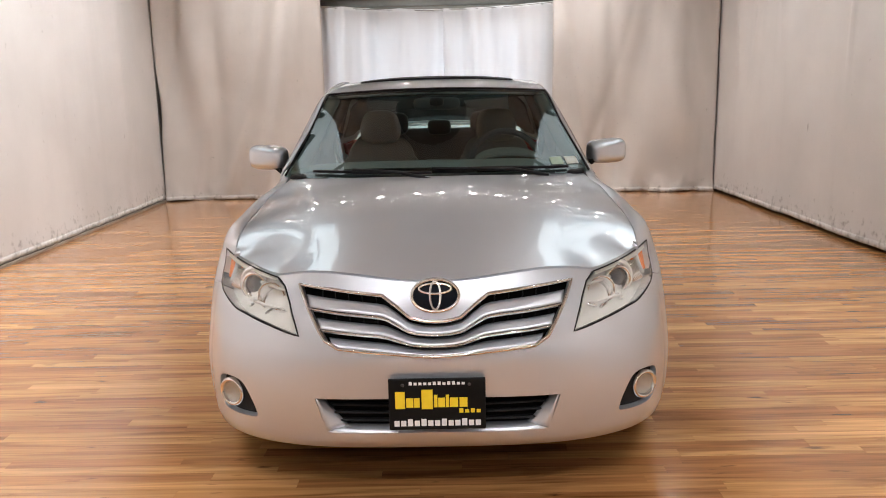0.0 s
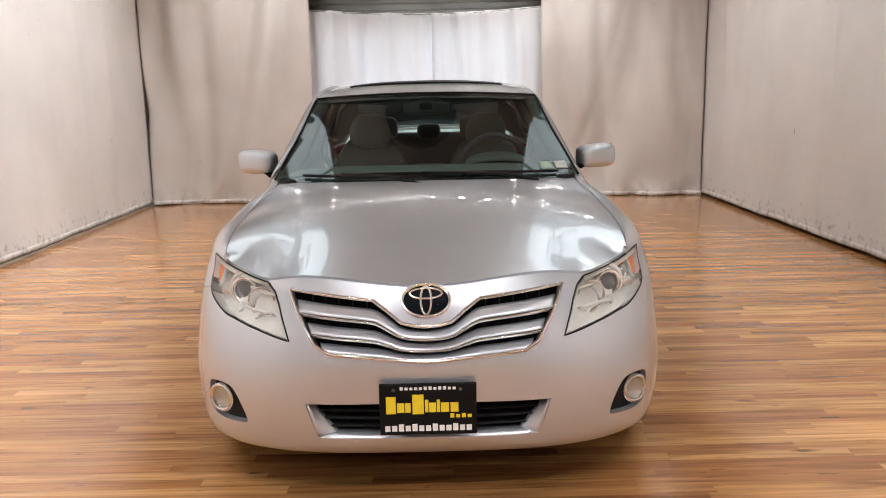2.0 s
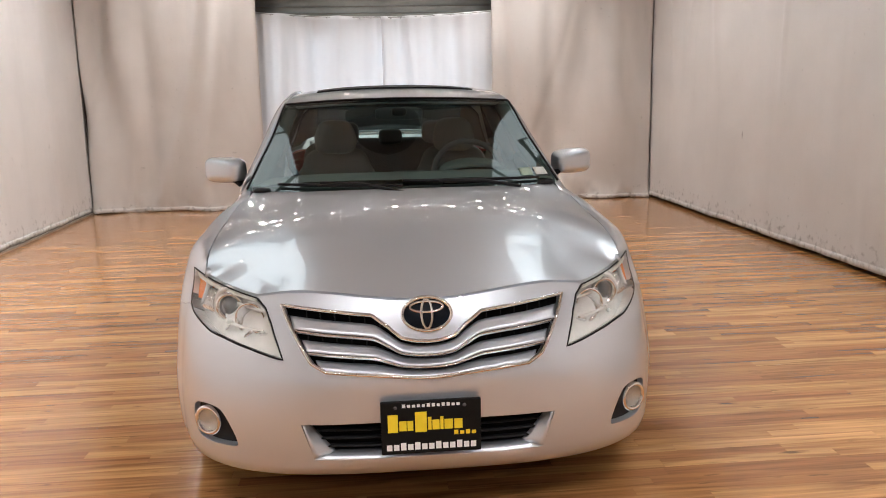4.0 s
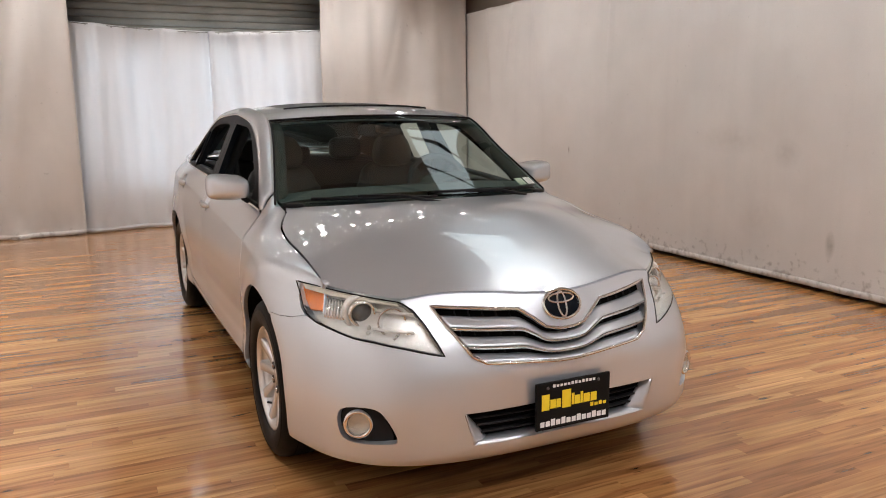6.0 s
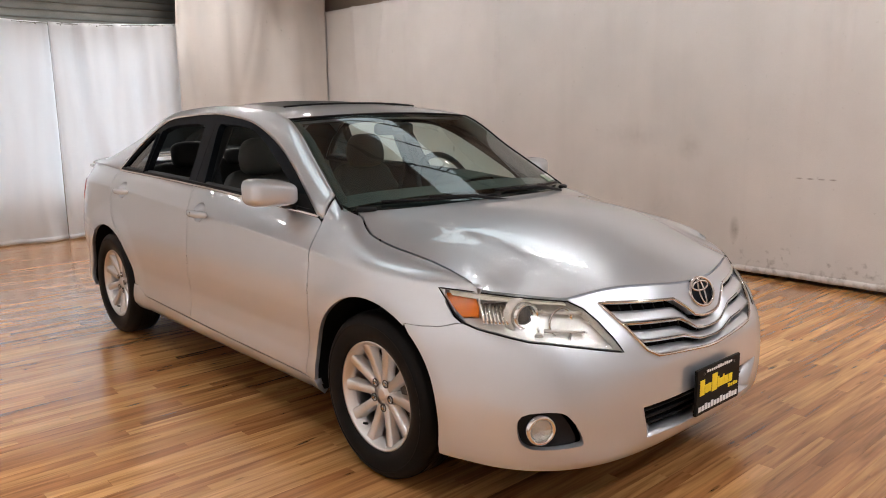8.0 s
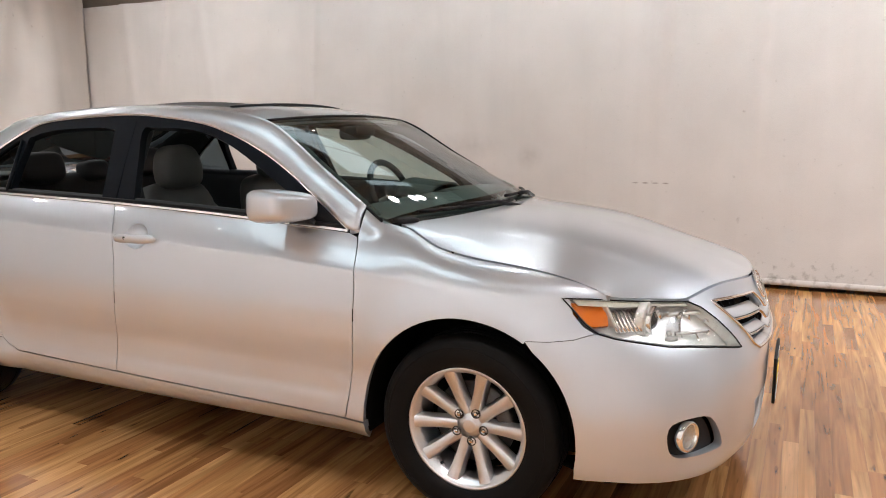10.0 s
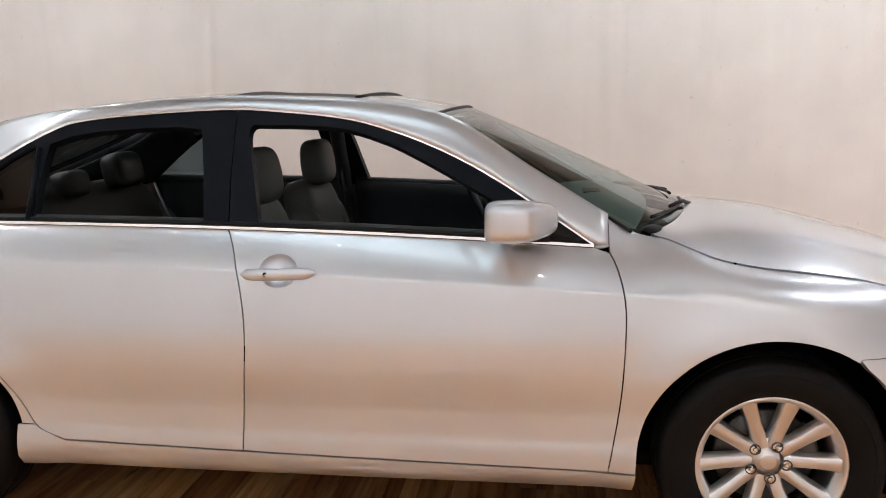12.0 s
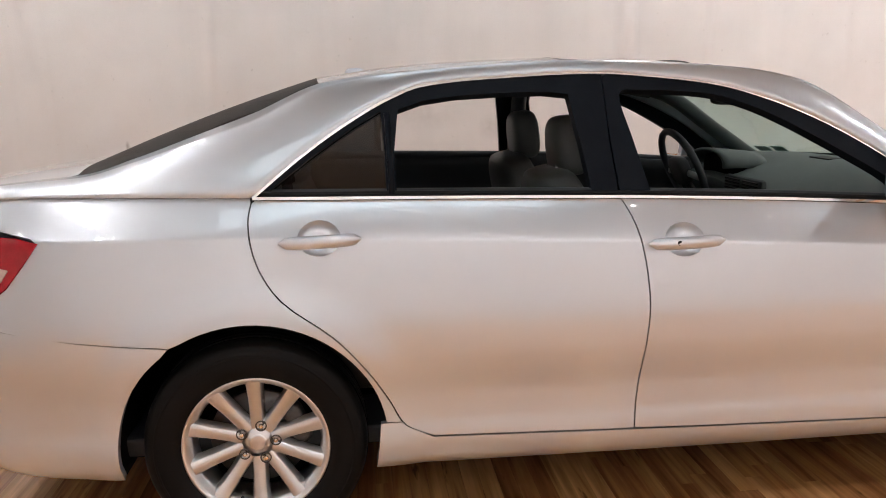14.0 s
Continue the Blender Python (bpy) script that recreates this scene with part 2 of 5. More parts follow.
# ---------------------------------------------------------------- mesh helpers
def mesh(name, verts, faces, mat, parent=None, label="", smooth=True, normals=None):
    me = bpy.data.meshes.new(name)
    me.from_pydata([tuple(v) for v in verts], [], faces)
    me.polygons.foreach_set("use_smooth", [smooth] * len(me.polygons))
    if mat:
        me.materials.append(mat)
    me.update()
    if normals is not None:
        me.normals_split_custom_set_from_vertices(normals)
    ob = new(name, me)
    if parent is not None:
        ob.parent = parent
    return tagged(ob, label)


def part(name, bm, mat, parent=None, label="", smooth=False):
    """One bmesh as one object under a thing or a part."""
    me = bpy.data.meshes.new(name)
    bm.normal_update()
    bm.to_mesh(me)
    bm.free()
    me.materials.append(mat)
    me.polygons.foreach_set("use_smooth", [smooth] * len(me.polygons))
    ob = new(name, me)
    if parent is not None:
        ob.parent = parent
    return tagged(ob, label)


def thing(name, label, category, group="", kind="", at=(0, 0, 0)):
    ob = new(name)
    ob.location = at
    ob.empty_display_size = .05
    return tagged(ob, label, category, group, kind)


def inside(pts, poly):
    x, y = pts[:, 0], pts[:, 1]
    r = np.zeros(len(pts), bool)
    n = len(poly)
    for i in range(n):
        (x1, y1), (x2, y2) = poly[i], poly[(i + 1) % n]
        if y1 != y2:
            c = (y1 > y) != (y2 > y)
            r ^= c & (x < (x2 - x1) * (y - y1) / (y2 - y1) + x1)
    return r


def resample(poly, step, closed=True):
    out = []
    n = len(poly)
    for i in range(n if closed else n - 1):
        a, b = np.array(poly[i], float), np.array(poly[(i + 1) % n], float)
        k = max(1, int(np.ceil(np.linalg.norm(b - a) / step)))
        out += [a + (b - a) * j / k for j in range(k)]
    if not closed:
        out.append(np.array(poly[-1], float))
    return np.array(out)


def rounded(pts, n=5, closed=False):
    """Catmull-Rom curve through 2D or 3D points."""
    p = [np.array(q, float) for q in pts]
    out = []
    m = len(p)
    for i in range(m if closed else m - 1):
        g = (lambda k: p[k % m]) if closed else (lambda k: p[min(max(k, 0), m - 1)])
        a, b, c, d = g(i - 1), g(i), g(i + 1), g(i + 2)
        for j in range(n):
            s = j / n
            out.append(.5 * (2 * b + (c - a) * s + (2 * a - 5 * b + 4 * c - d) * s * s + (3 * b - a - 3 * c + d) * s ** 3))
    if not closed:
        out.append(p[-1])
    return out


def shrink(poly, d):
    """Moves a closed outline inwards by d."""
    p = np.array(poly, float)
    area2 = np.sum(p[:, 0] * np.roll(p[:, 1], -1) - np.roll(p[:, 0], -1) * p[:, 1])
    s = 1 if area2 > 0 else -1
    e = np.roll(p, -1, 0) - p
    nrm = np.stack([-e[:, 1], e[:, 0]], 1) * s
    nrm /= np.maximum(1e-9, np.linalg.norm(nrm, axis=1))[:, None]
    v = nrm + np.roll(nrm, 1, 0)
    v /= np.maximum(.6, np.linalg.norm(v, axis=1) ** 2 / 2)[:, None]
    return p + v * d


CAR_MID = Vector((0, 0, .55))


def skin(name, outline, fn, mat, parent, label="", holes=(), step=.03, flange=.014, lift=0.0, out=None, lines=()):
    """A panel cut from a curved surface: outline and holes in the surface's own two coordinates; its edges are turned inwards."""
    from mathutils.geometry import delaunay_2d_cdt
    loops = [resample(outline, step)] + [resample(h, step) for h in holes]
    pts, edges = [], []
    for lp in loops:
        k = len(pts)
        pts += [tuple(q) for q in lp]
        edges += [(k + i, k + (i + 1) % len(lp)) for i in range(len(lp))]
    allb = np.array(pts)
    lo, hi = allb.min(0), allb.max(0)
    gx, gy = np.arange(lo[0] + step / 2, hi[0], step), np.arange(lo[1] + step / 2, hi[1], step)
    g = np.stack(np.meshgrid(gx, gy), -1).reshape(-1, 2)
    for ln in lines:
        q = resample(ln, step, False)
        ok = inside(q, loops[0])
        for h in loops[1:]:
            ok &= ~inside(q, h)
        ok &= np.min(np.linalg.norm(q[:, None] - allb[None], axis=2), axis=1) > step * .2
        run = [-1] * len(q)
        for i in range(len(q)):
            if ok[i]:
                run[i] = len(pts)
                pts.append(tuple(q[i]))
                if i and run[i - 1] >= 0:
                    edges.append((run[i - 1], run[i]))
    allb = np.array(pts)
    if len(g):
        ok = inside(g, loops[0])
        for h in loops[1:]:
            ok &= ~inside(g, h)
        g = g[ok]
        if len(g):
            g = g[np.min(np.linalg.norm(g[:, None] - allb[None], axis=2), axis=1) > step * .45]
        pts += [tuple(q) for q in g]
    vs, es, fs, *_ = delaunay_2d_cdt([Vector(q) for q in pts], edges, [], 0, 1e-6)
    flat = np.array([tuple(v) for v in vs])
    mid = np.array([flat[list(f)].mean(0) for f in fs])
    keep = inside(mid, loops[0])
    for h in loops[1:]:
        keep &= ~inside(mid, h)
    fs = [f for f, k in zip(fs, keep) if k]
    pos, nor = [], []
    e = .004
    for u, v in flat:
        c = Vector(fn(u, v))
        du = Vector(fn(u + e, v)) - Vector(fn(u - e, v))
        dv = Vector(fn(u, v + e)) - Vector(fn(u, v - e))
        n = du.cross(dv)
        n = n.normalized() if n.length > 1e-12 else Vector((0, 0, 1))
        o = Vector(out) if out else c - Vector((0, c.y * .6, CAR_MID.z))
        if n.dot(o) < 0:
            n = -n
        pos.append(c + n * lift)
        nor.append(n)
    faces = []
    for f in fs:
        a, b, c = (pos[i] for i in f[:3])
        faces.append(tuple(f) if (b - a).cross(c - a).dot(nor[f[0]]) > 0 else tuple(reversed(f)))
    # turned edges
    if flange:
        cnt = {}
        for f in faces:
            for i in range(len(f)):
                k = (f[i], f[(i + 1) % len(f)])
                cnt[k] = 1
        rim = [k for k in cnt if (k[1], k[0]) not in cnt]
        dup = {}
        for a, b in rim:
            for i in (a, b):
                if i not in dup:
                    dup[i] = len(pos)
                    pos.append(pos[i].copy())
                    nor.append(Vector((0, 0, 0)))
                    pos.append(pos[i] - nor[i] * flange)
                    nor.append(Vector((0, 0, 0)))
            faces.append((dup[b], dup[a], dup[a] + 1, dup[b] + 1))
    return mesh(name, pos, faces, mat, parent, label, True, nor)


def loft(name, fn, nu, nv, mat, parent=None, label="", thick=0.0, smooth=True, flip=False):
    """A grid surface fn(u, v), u and v from 0 to 1, with a back if thick."""
    pos = [Vector(fn(i / nu, j / nv)) for j in range(nv + 1) for i in range(nu + 1)]
    w = nu + 1
    faces = [(j * w + i, j * w + i + 1, (j + 1) * w + i + 1, (j + 1) * w + i) for j in range(nv) for i in range(nu)]
    if flip:
        faces = [tuple(reversed(f)) for f in faces]
    if thick:
        nor = [Vector((0, 0, 0)) for _ in pos]
        for f in faces:
            n = (pos[f[1]] - pos[f[0]]).cross(pos[f[3]] - pos[f[0]])
            for i in f:
                nor[i] += n
        k = len(pos)
        pos += [p - (n.normalized() if n.length else n) * thick for p, n in zip(pos, nor)]
        faces += [tuple(k + i for i in reversed(f)) for f in faces]
        rim = [i for i in range(w)] + [j * w + nu for j in range(1, nv + 1)] + [nv * w + i for i in range(nu - 1, -1, -1)] + [j * w for j in range(nv - 1, 0, -1)]
        for a, b in zip(rim, rim[1:] + rim[:1]):
            f = (b, a, k + a, k + b)
            faces.append(tuple(reversed(f)) if flip else f)
    return mesh(name, pos, faces, mat, parent, label, smooth)


def tube(name, pts, r, mat, parent=None, label="", sides=6, closed=False, flat=1.0, up=(0, 0, 1), smooth=True):
    """A rod swept along points; flat squeezes it along its second axis."""
    p = [Vector(q) for q in pts]
    n = len(p)
    pos, faces = [], []
    for i in range(n):
        a = p[(i - 1) % n] if closed else p[max(0, i - 1)]
        b = p[(i + 1) % n] if closed else p[min(n - 1, i + 1)]
        t = (b - a).normalized()
        s = t.cross(Vector(up))
        s = s.normalized() if s.length > 1e-4 else t.orthogonal().normalized()
        q = s.cross(t)
        for k in range(sides):
            an = 2 * math.pi * (k + .5) / sides
            pos.append(p[i] + s * math.cos(an) * r * flat + q * math.sin(an) * r)
    for i in range(n if closed else n - 1):
        for k in range(sides):
            a, b = i * sides + k, i * sides + (k + 1) % sides
            c, d = ((i + 1) % n) * sides + (k + 1) % sides, ((i + 1) % n) * sides + k
            faces.append((a, b, c, d))
    if not closed:
        faces += [tuple(reversed(range(sides))), tuple(range((n - 1) * sides, n * sides))]
    return mesh(name, pos, faces, mat, parent, label, smooth)


def lathe(name, prof, m, mat, parent=None, label="", seg=48, smooth=True):
    """Turns a profile of (radius, along) round the local z axis, then places it by m."""
    pos = [m @ Vector((r * math.cos(2 * math.pi * k / seg), r * math.sin(2 * math.pi * k / seg), h)) for r, h in prof for k in range(seg)]
    faces = []
    for i in range(len(prof) - 1):
        for k in range(seg):
            a, b = i * seg + k, i * seg + (k + 1) % seg
            faces.append((a, b, b + seg, a + seg))
    return mesh(name, pos, faces, mat, parent, label, smooth)


def pad(name, m, size, mat, parent=None, label="", e=(.45, .45), nu=20, nv=12, shape=None):
    """A padded, rounded body: a superellipsoid of half sizes, with shape(p) bending it."""
    def pw(a, k):
        return math.copysign(abs(a) ** k, a)
    pos, faces = [], []
    for j in range(nv + 1):
        b = -math.pi / 2 + math.pi * j / nv
        for i in range(nu):
            a = 2 * math.pi * i / nu
            v = Vector((size[0] * pw(math.cos(b), e[0]) * pw(math.cos(a), e[1]), size[1] * pw(math.cos(b), e[0]) * pw(math.sin(a), e[1]), size[2] * pw(math.sin(b), e[0])))
            if shape:
                v = Vector(shape(v))
            pos.append(m @ v)
    for j in range(nv):
        for i in range(nu):
            faces.append((j * nu + i, j * nu + (i + 1) % nu, (j + 1) * nu + (i + 1) % nu, (j + 1) * nu + i))
    return mesh(name, pos, faces, mat, parent, label, True)


def box(name, lo, hi, mat, parent=None, label="", bevel=.004, m=None):
    bm = bmesh.new()
    bmesh.ops.create_cube(bm, size=1)
    for v in bm.verts:
        v.co = Vector([lo[i] + (hi[i] - lo[i]) * (v.co[i] + .5) for i in range(3)])
    if bevel:
        bmesh.ops.bevel(bm, geom=bm.edges[:], offset=bevel, segments=2, profile=.6, affect="EDGES")
    if m is not None:
        bm.transform(m)
    return part(name, bm, mat, parent, label)


# ---------------------------------------------------------------- the room
XL, XR, YB, YF, ZC = -3.68, 3.58, 5.46, -9.0, 3.95


def wood():
    """Honey-coloured strip flooring: each strip has its own tone, with grain and dark veins along it."""
    m, nt, p = nodes_of("oak_strip_flooring")
    n, l = nt.nodes, nt.links
    tc, geo, inf = n.new("ShaderNodeTexCoord"), n.new("ShaderNodeNewGeometry"), n.new("ShaderNodeObjectInfo")
    rnd = n.new("ShaderNodeMath")
    rnd.operation = "ADD"
    l.new(geo.outputs["Random Per Island"], rnd.inputs[0])
    l.new(inf.outputs["Random"], rnd.inputs[1])
    fr = n.new("ShaderNodeMath")
    fr.operation = "FRACT"
    l.new(rnd.outputs[0], fr.inputs[0])
    off = n.new("ShaderNodeVectorMath")
    off.operation = "ADD"
    sc = n.new("ShaderNodeCombineXYZ")
    big = n.new("ShaderNodeMath")
    big.operation = "MULTIPLY"
    big.inputs[1].default_value = 37.0
    l.new(fr.outputs[0], big.inputs[0])
    l.new(big.outputs[0], sc.inputs[0])
    l.new(big.outputs[0], sc.inputs[1])
    geo2 = n.new("ShaderNodeNewGeometry")
    l.new(geo2.outputs["Position"], off.inputs[0])
    l.new(sc.outputs[0], off.inputs[1])
    mp = n.new("ShaderNodeMapping")
    mp.inputs["Scale"].default_value = (1.1, 19, 1)
    l.new(off.outputs[0], mp.inputs[0])
    gr = n.new("ShaderNodeTexNoise")
    gr.inputs["Scale"].default_value, gr.inputs["Detail"].default_value, gr.inputs["Distortion"].default_value = 1.3, 6, .9
    l.new(mp.outputs[0], gr.inputs[0])
    mp2 = n.new("ShaderNodeMapping")
    mp2.inputs["Scale"].default_value = (2.6, 80, 1)
    l.new(off.outputs[0], mp2.inputs[0])
    fi = n.new("ShaderNodeTexNoise")
    fi.inputs["Scale"].default_value, fi.inputs["Detail"].default_value = 1.0, 4
    l.new(mp2.outputs[0], fi.inputs[0])
    tone = n.new("ShaderNodeValToRGB")
    r = tone.color_ramp
    r.elements[0].position, r.elements[0].color = 0, (.30, .128, .046, 1)
    r.elements[1].position, r.elements[1].color = 1, (.55, .29, .115, 1)
    for q, c in ((.35, (.40, .186, .068, 1)), (.7, (.465, .236, .088, 1))):
        e = r.elements.new(q)
        e.color = c
    l.new(fr.outputs[0], tone.inputs[0])
    vein = n.new("ShaderNodeValToRGB")
    v = vein.color_ramp
    v.elements[0].position, v.elements[0].color = .27, (.50, .41, .35, 1)
    v.elements[1].position, v.elements[1].color = .70, (1.32, 1.33, 1.30, 1)
    e = v.elements.new(.47)
    e.color = (.92, .90, .88, 1)
    l.new(gr.outputs[0], vein.inputs[0])
    m1 = n.new("ShaderNodeMix")
    m1.data_type, m1.blend_type = "RGBA", "MULTIPLY"
    m1.inputs[0].default_value = 1
    l.new(tone.outputs[0], m1.inputs[6])
    l.new(vein.outputs[0], m1.inputs[7])
    fr2 = n.new("ShaderNodeMapRange")
    fr2.inputs[1].default_value, fr2.inputs[2].default_value, fr2.inputs[3].default_value, fr2.inputs[4].default_value = .3, .7, .86, 1.10
    l.new(fi.outputs[0], fr2.inputs[0])
    m2 = n.new("ShaderNodeVectorMath")
    m2.operation = "SCALE"
    l.new(m1.outputs[2], m2.inputs[0])
    l.new(fr2.outputs[0], m2.inputs["Scale"])
    # small dark knots and scuffs
    kn = n.new("ShaderNodeTexNoise")
    kn.inputs["Scale"].default_value, kn.inputs["Detail"].default_value = 8, 3
    mk = n.new("ShaderNodeMapping")
    mk.inputs["Scale"].default_value = (.55, 3.0, 1)
    l.new(off.outputs[0], mk.inputs[0])
    l.new(mk.outputs[0], kn.inputs[0])
    kr = n.new("ShaderNodeMapRange")
    kr.inputs[1].default_value, kr.inputs[2].default_value, kr.inputs[3].default_value, kr.inputs[4].default_value = .655, .74, 1, .30
    l.new(kn.outputs[0], kr.inputs[0])
    m3 = n.new("ShaderNodeVectorMath")
    m3.operation = "SCALE"
    l.new(m2.outputs[0], m3.inputs[0])
    l.new(kr.outputs[0], m3.inputs["Scale"])
    l.new(m3.outputs[0], p.inputs["Base Color"])
    ro = n.new("ShaderNodeMapRange")
    ro.inputs[3].default_value, ro.inputs[4].default_value = .11, .28
    l.new(gr.outputs[0], ro.inputs[0])
    l.new(ro.outputs[0], p.inputs["Roughness"])
    p.inputs["Coat Weight"].default_value, p.inputs["Coat Roughness"].default_value = .5, .13
    bp = n.new("ShaderNodeBump")
    bp.inputs["Strength"].default_value, bp.inputs["Distance"].default_value = .25, .0006
    l.new(fi.outputs[0], bp.inputs["Height"])
    l.new(bp.outputs[0], p.inputs["Normal"])
    return m


WOOD = wood()
BATTEN = surface("worn_batten_wood", (.20, .16, .12), (.34, .29, .23), .7, 0, 5, 80, .05)
SUB = surface("dark_subfloor", (.08, .045, .022), (.12, .065, .03), .8, 0, 4, 60)


def folds(rng, n, span, width):
    """Random soft folds: centre, width, depth."""
    return [(rng.uniform(0, span), rng.uniform(*width), rng.choice((-1, 1)) * rng.uniform(.3, 1)) for _ in range(n)]


def cloth_sheet(name, a, b, z0, z1, normal, mat, seed, amp, n, width=(.05, .3), label="", category="", kind="", res=.06, sag=0.0, hem=0.0, gather=0.0, lean=0.0, slant=.25, fine=1.0, arc=(0, 1), creases=()):
    """A hanging cloth from a to b (x, y), bottom z0, top z1, with folds that fade or spread downwards."""
    rng = random.Random(seed)
    a, b, nv = Vector((*a, 0)), Vector((*b, 0)), Vector((*normal, 0)).normalized()
    span = (b - a).length
    fl = folds(rng, n, span, width)
    fl += [(rng.uniform(0, span), rng.uniform(.012, .05), fine * rng.choice((-1, 1)) * rng.uniform(.10, .28)) for _ in range(n)]
    fl = [(c, w, d, rng.uniform(-slant, slant), rng.random()) for c, w, d in fl]

    def fn(u, v):
        s, z = u * span, z0 + (z1 - z0) * v
        d = 0
        for c, w, k, sl, ph in fl:
            x = (s - c - sl * (1 - v) ** 1.6) / (w * (.6 + .8 * (1 - v)))
            if abs(x) < 3:
                d += k * math.exp(-x * x) * (.35 + .65 * abs(math.sin(math.pi * (v * .5 + ph))))
        d *= amp
        for c, w, k, zm, sl in creases:
            x = (s - c - sl * (z - 2.3)) / w
            if abs(x) < 3:
                d += k * math.exp(-x * x) / (1 + math.exp((zm - z) / .16))
        d += .5 * amp * noise.noise(Vector((s * 1.3 + seed, z * .7, seed * 1.7)))
        if gather:
            d += gather * math.sin(s * 2 * math.pi / .17 + 1.2 * math.sin(s * 3)) * (.4 + .6 * v)
        low = max(0.0, 1 - (z - z0) / .35)
        d += hem * low * low * (.5 + 1.1 * noise.noise(Vector((s * 3, seed, z * 2))) + .6 * noise.noise(Vector((s * 11, seed, z * 9))))
        zz = z + (hem * .35 * low * noise.noise(Vector((s * 3.1, 4.0, seed)))) - sag * v * math.sin(math.pi * (arc[0] + (arc[1] - arc[0]) * u))
        if zz < .004:
            d += (.004 - zz) * 2
            zz = .004
        q = a + (b - a) * u + nv * (d + lean * (1 - v))
        return q.x, q.y, zz
    ob = loft(name, fn, max(4, int(span / res)), max(6, int((z1 - z0) / .05)), mat, None, "", thick=.004)
    # the sewn hem, a doubled strip along the foot
    turn = lambda u, v: Vector(fn(u, v * .05 / (z1 - z0))) + Vector((nv.x, nv.y, 0)) * .004
    loft("hem", turn, max(4, int(span / res)), 2, mat, ob, "sewn hem", thick=.003)
    return tagged(ob, label, category, kind=kind)


# shell of the room, closed all round
def slab(name, lo, hi, mat, kind="structure", label="", category=""):
    return tagged(box(name, lo, hi, mat, None, "", 0), label, category, kind=kind)


floor = slab("floor", (XL - .4, YF - .2, -.12), (XR + .4, YB + .8, -.004), SUB, label="honey-brown wooden strip floor with a satin finish", category="floor")
slab("wall_west", (XL - .35, YF - .2, -.01), (XL - .2, YB + .8, ZC), IVORY, label="ivory painted wall behind the hanging cloth", category="wall")
slab("wall_east", (XR + .2, YF - .2, -.01), (XR + .35, YB + .8, ZC), PLASTER, label="brown painted wall behind the hanging cloth", category="wall")
slab("wall_south", (XL - .35, YF - .35, -.01), (XR + .35, YF - .2, ZC), PLASTER, label="brown painted wall closing the studio", category="wall")
slab("wall_north", (XL - .35, YB + .62, -.01), (XR + .35, YB + .75, ZC), PLASTER, label="brown painted rear wall behind the curtains", category="wall")


def ceiling():
    bm = bmesh.new()
    # slab in strips that leave the two roof lights open
    xs = [XL - .35, -2.65, -1.65, 1.65, 2.65, XR + .35]
    ys = [YF - .35, -.7, 2.1, YB + .75]
    for i in range(5):
        for j in range(3):
            if i in (1, 3) and j == 1:
                continue
            r = bmesh.ops.create_cube(bm, size=1)
            for v in r["verts"]:
                v.co = Vector((xs[i] + (xs[i + 1] - xs[i]) * (v.co.x + .5), ys[j] + (ys[j + 1] - ys[j]) * (v.co.y + .5), ZC + .1 * (v.co.z + .5)))
    return tagged(part("ceiling", bm, CEILING), "grey lined ceiling with two roof lights", "ceiling", kind="structure")


ceiling()
for sx in (2.15, -2.15):
    w = thing("roof_light", "pale daylit roof light in the grey ceiling", "skylight", "roof lights", at=(sx, .7, ZC + .02))
    box("diffuser", (-.5, -1.4, .02), (.5, 1.4, .035), SKYLIGHT, w, "glowing pale blue diffuser", 0)
    for k in range(6):
        box("glazing_bar", (-.5, -1.4 + k * .56 - .011, -.02), (.5, -1.4 + k * .56 + .011, .015), BEAM, w, "", .003)
for k in range(6):
    by = -7.6 + k * 2.35
    bm = bmesh.new()
    for lo, hi in (((XL, -.05, -.02), (XR, .05, .0)), ((XL, -.008, -.16), (XR, .008, -.02)), ((XL, -.05, -.18), (XR, .05, -.16))):
        r = bmesh.ops.create_cube(bm, size=1)
        for v in r["verts"]:
            v.co = Vector([lo[i] + (hi[i] - lo[i]) * (v.co[i] + .5) for i in range(3)])
    b = part("ceiling_beam", bm, BEAM)
    b.location = (0, by, ZC)
    tagged(b, "dark steel beam across the grey ceiling", "beam", "ceiling beams")


def spot_lamp(x, y, tilt=0, face=.044):
    t = thing("spot_lamp", "small metal ceiling spot lamp, switched on; most rows are added light", "lamp", "rows of spot lamps", at=(x, y, LAMP_Z))
    up = pose(0, 0, 0)
    lathe("stem", [(.0, .53), (.010, .53), (.010, .10), (.0, .10)], up, BEAM, t, "dark hanging stem", 8)
    up = pose(0, 0, .06, 0, tilt, 0) @ Matrix.Translation((0, 0, -.06))
    lathe("shade", [(.0, .12), (.03, .12), (.05, .09), (.075, .0), (.07, .0), (.045, .08), (.0, .105)], up, ALLOY, t, "metal reflector shade", 20)
    deep = .05 if abs(tilt) > 30 else 0
    lathe("lit_face", [(.0, .022 + deep), (face, .020 + deep), (face, .016 + deep), (.0, .014 + deep)], up, BULB, t, "glowing lamp face", 20)
    return t


vent = thing("ceiling_vent", "large round dark vent hanging below the grey ceiling", "vent", at=(-.09, 1.0, 3.44))
lathe("vent_disc", [(.0, .03), (.40, .03), (.44, .0), (.40, -.03), (.0, -.03)], pose(0, 0, 0), BEAM, vent, "dark round disc", 40)
lathe("vent_pipe", [(.10, .54), (.10, .03)], pose(0, 0, 0), BEAM, vent, "dark pipe up to the ceiling", 20)


# lamp bodies and tracks for every row, the added ones too
made = {}
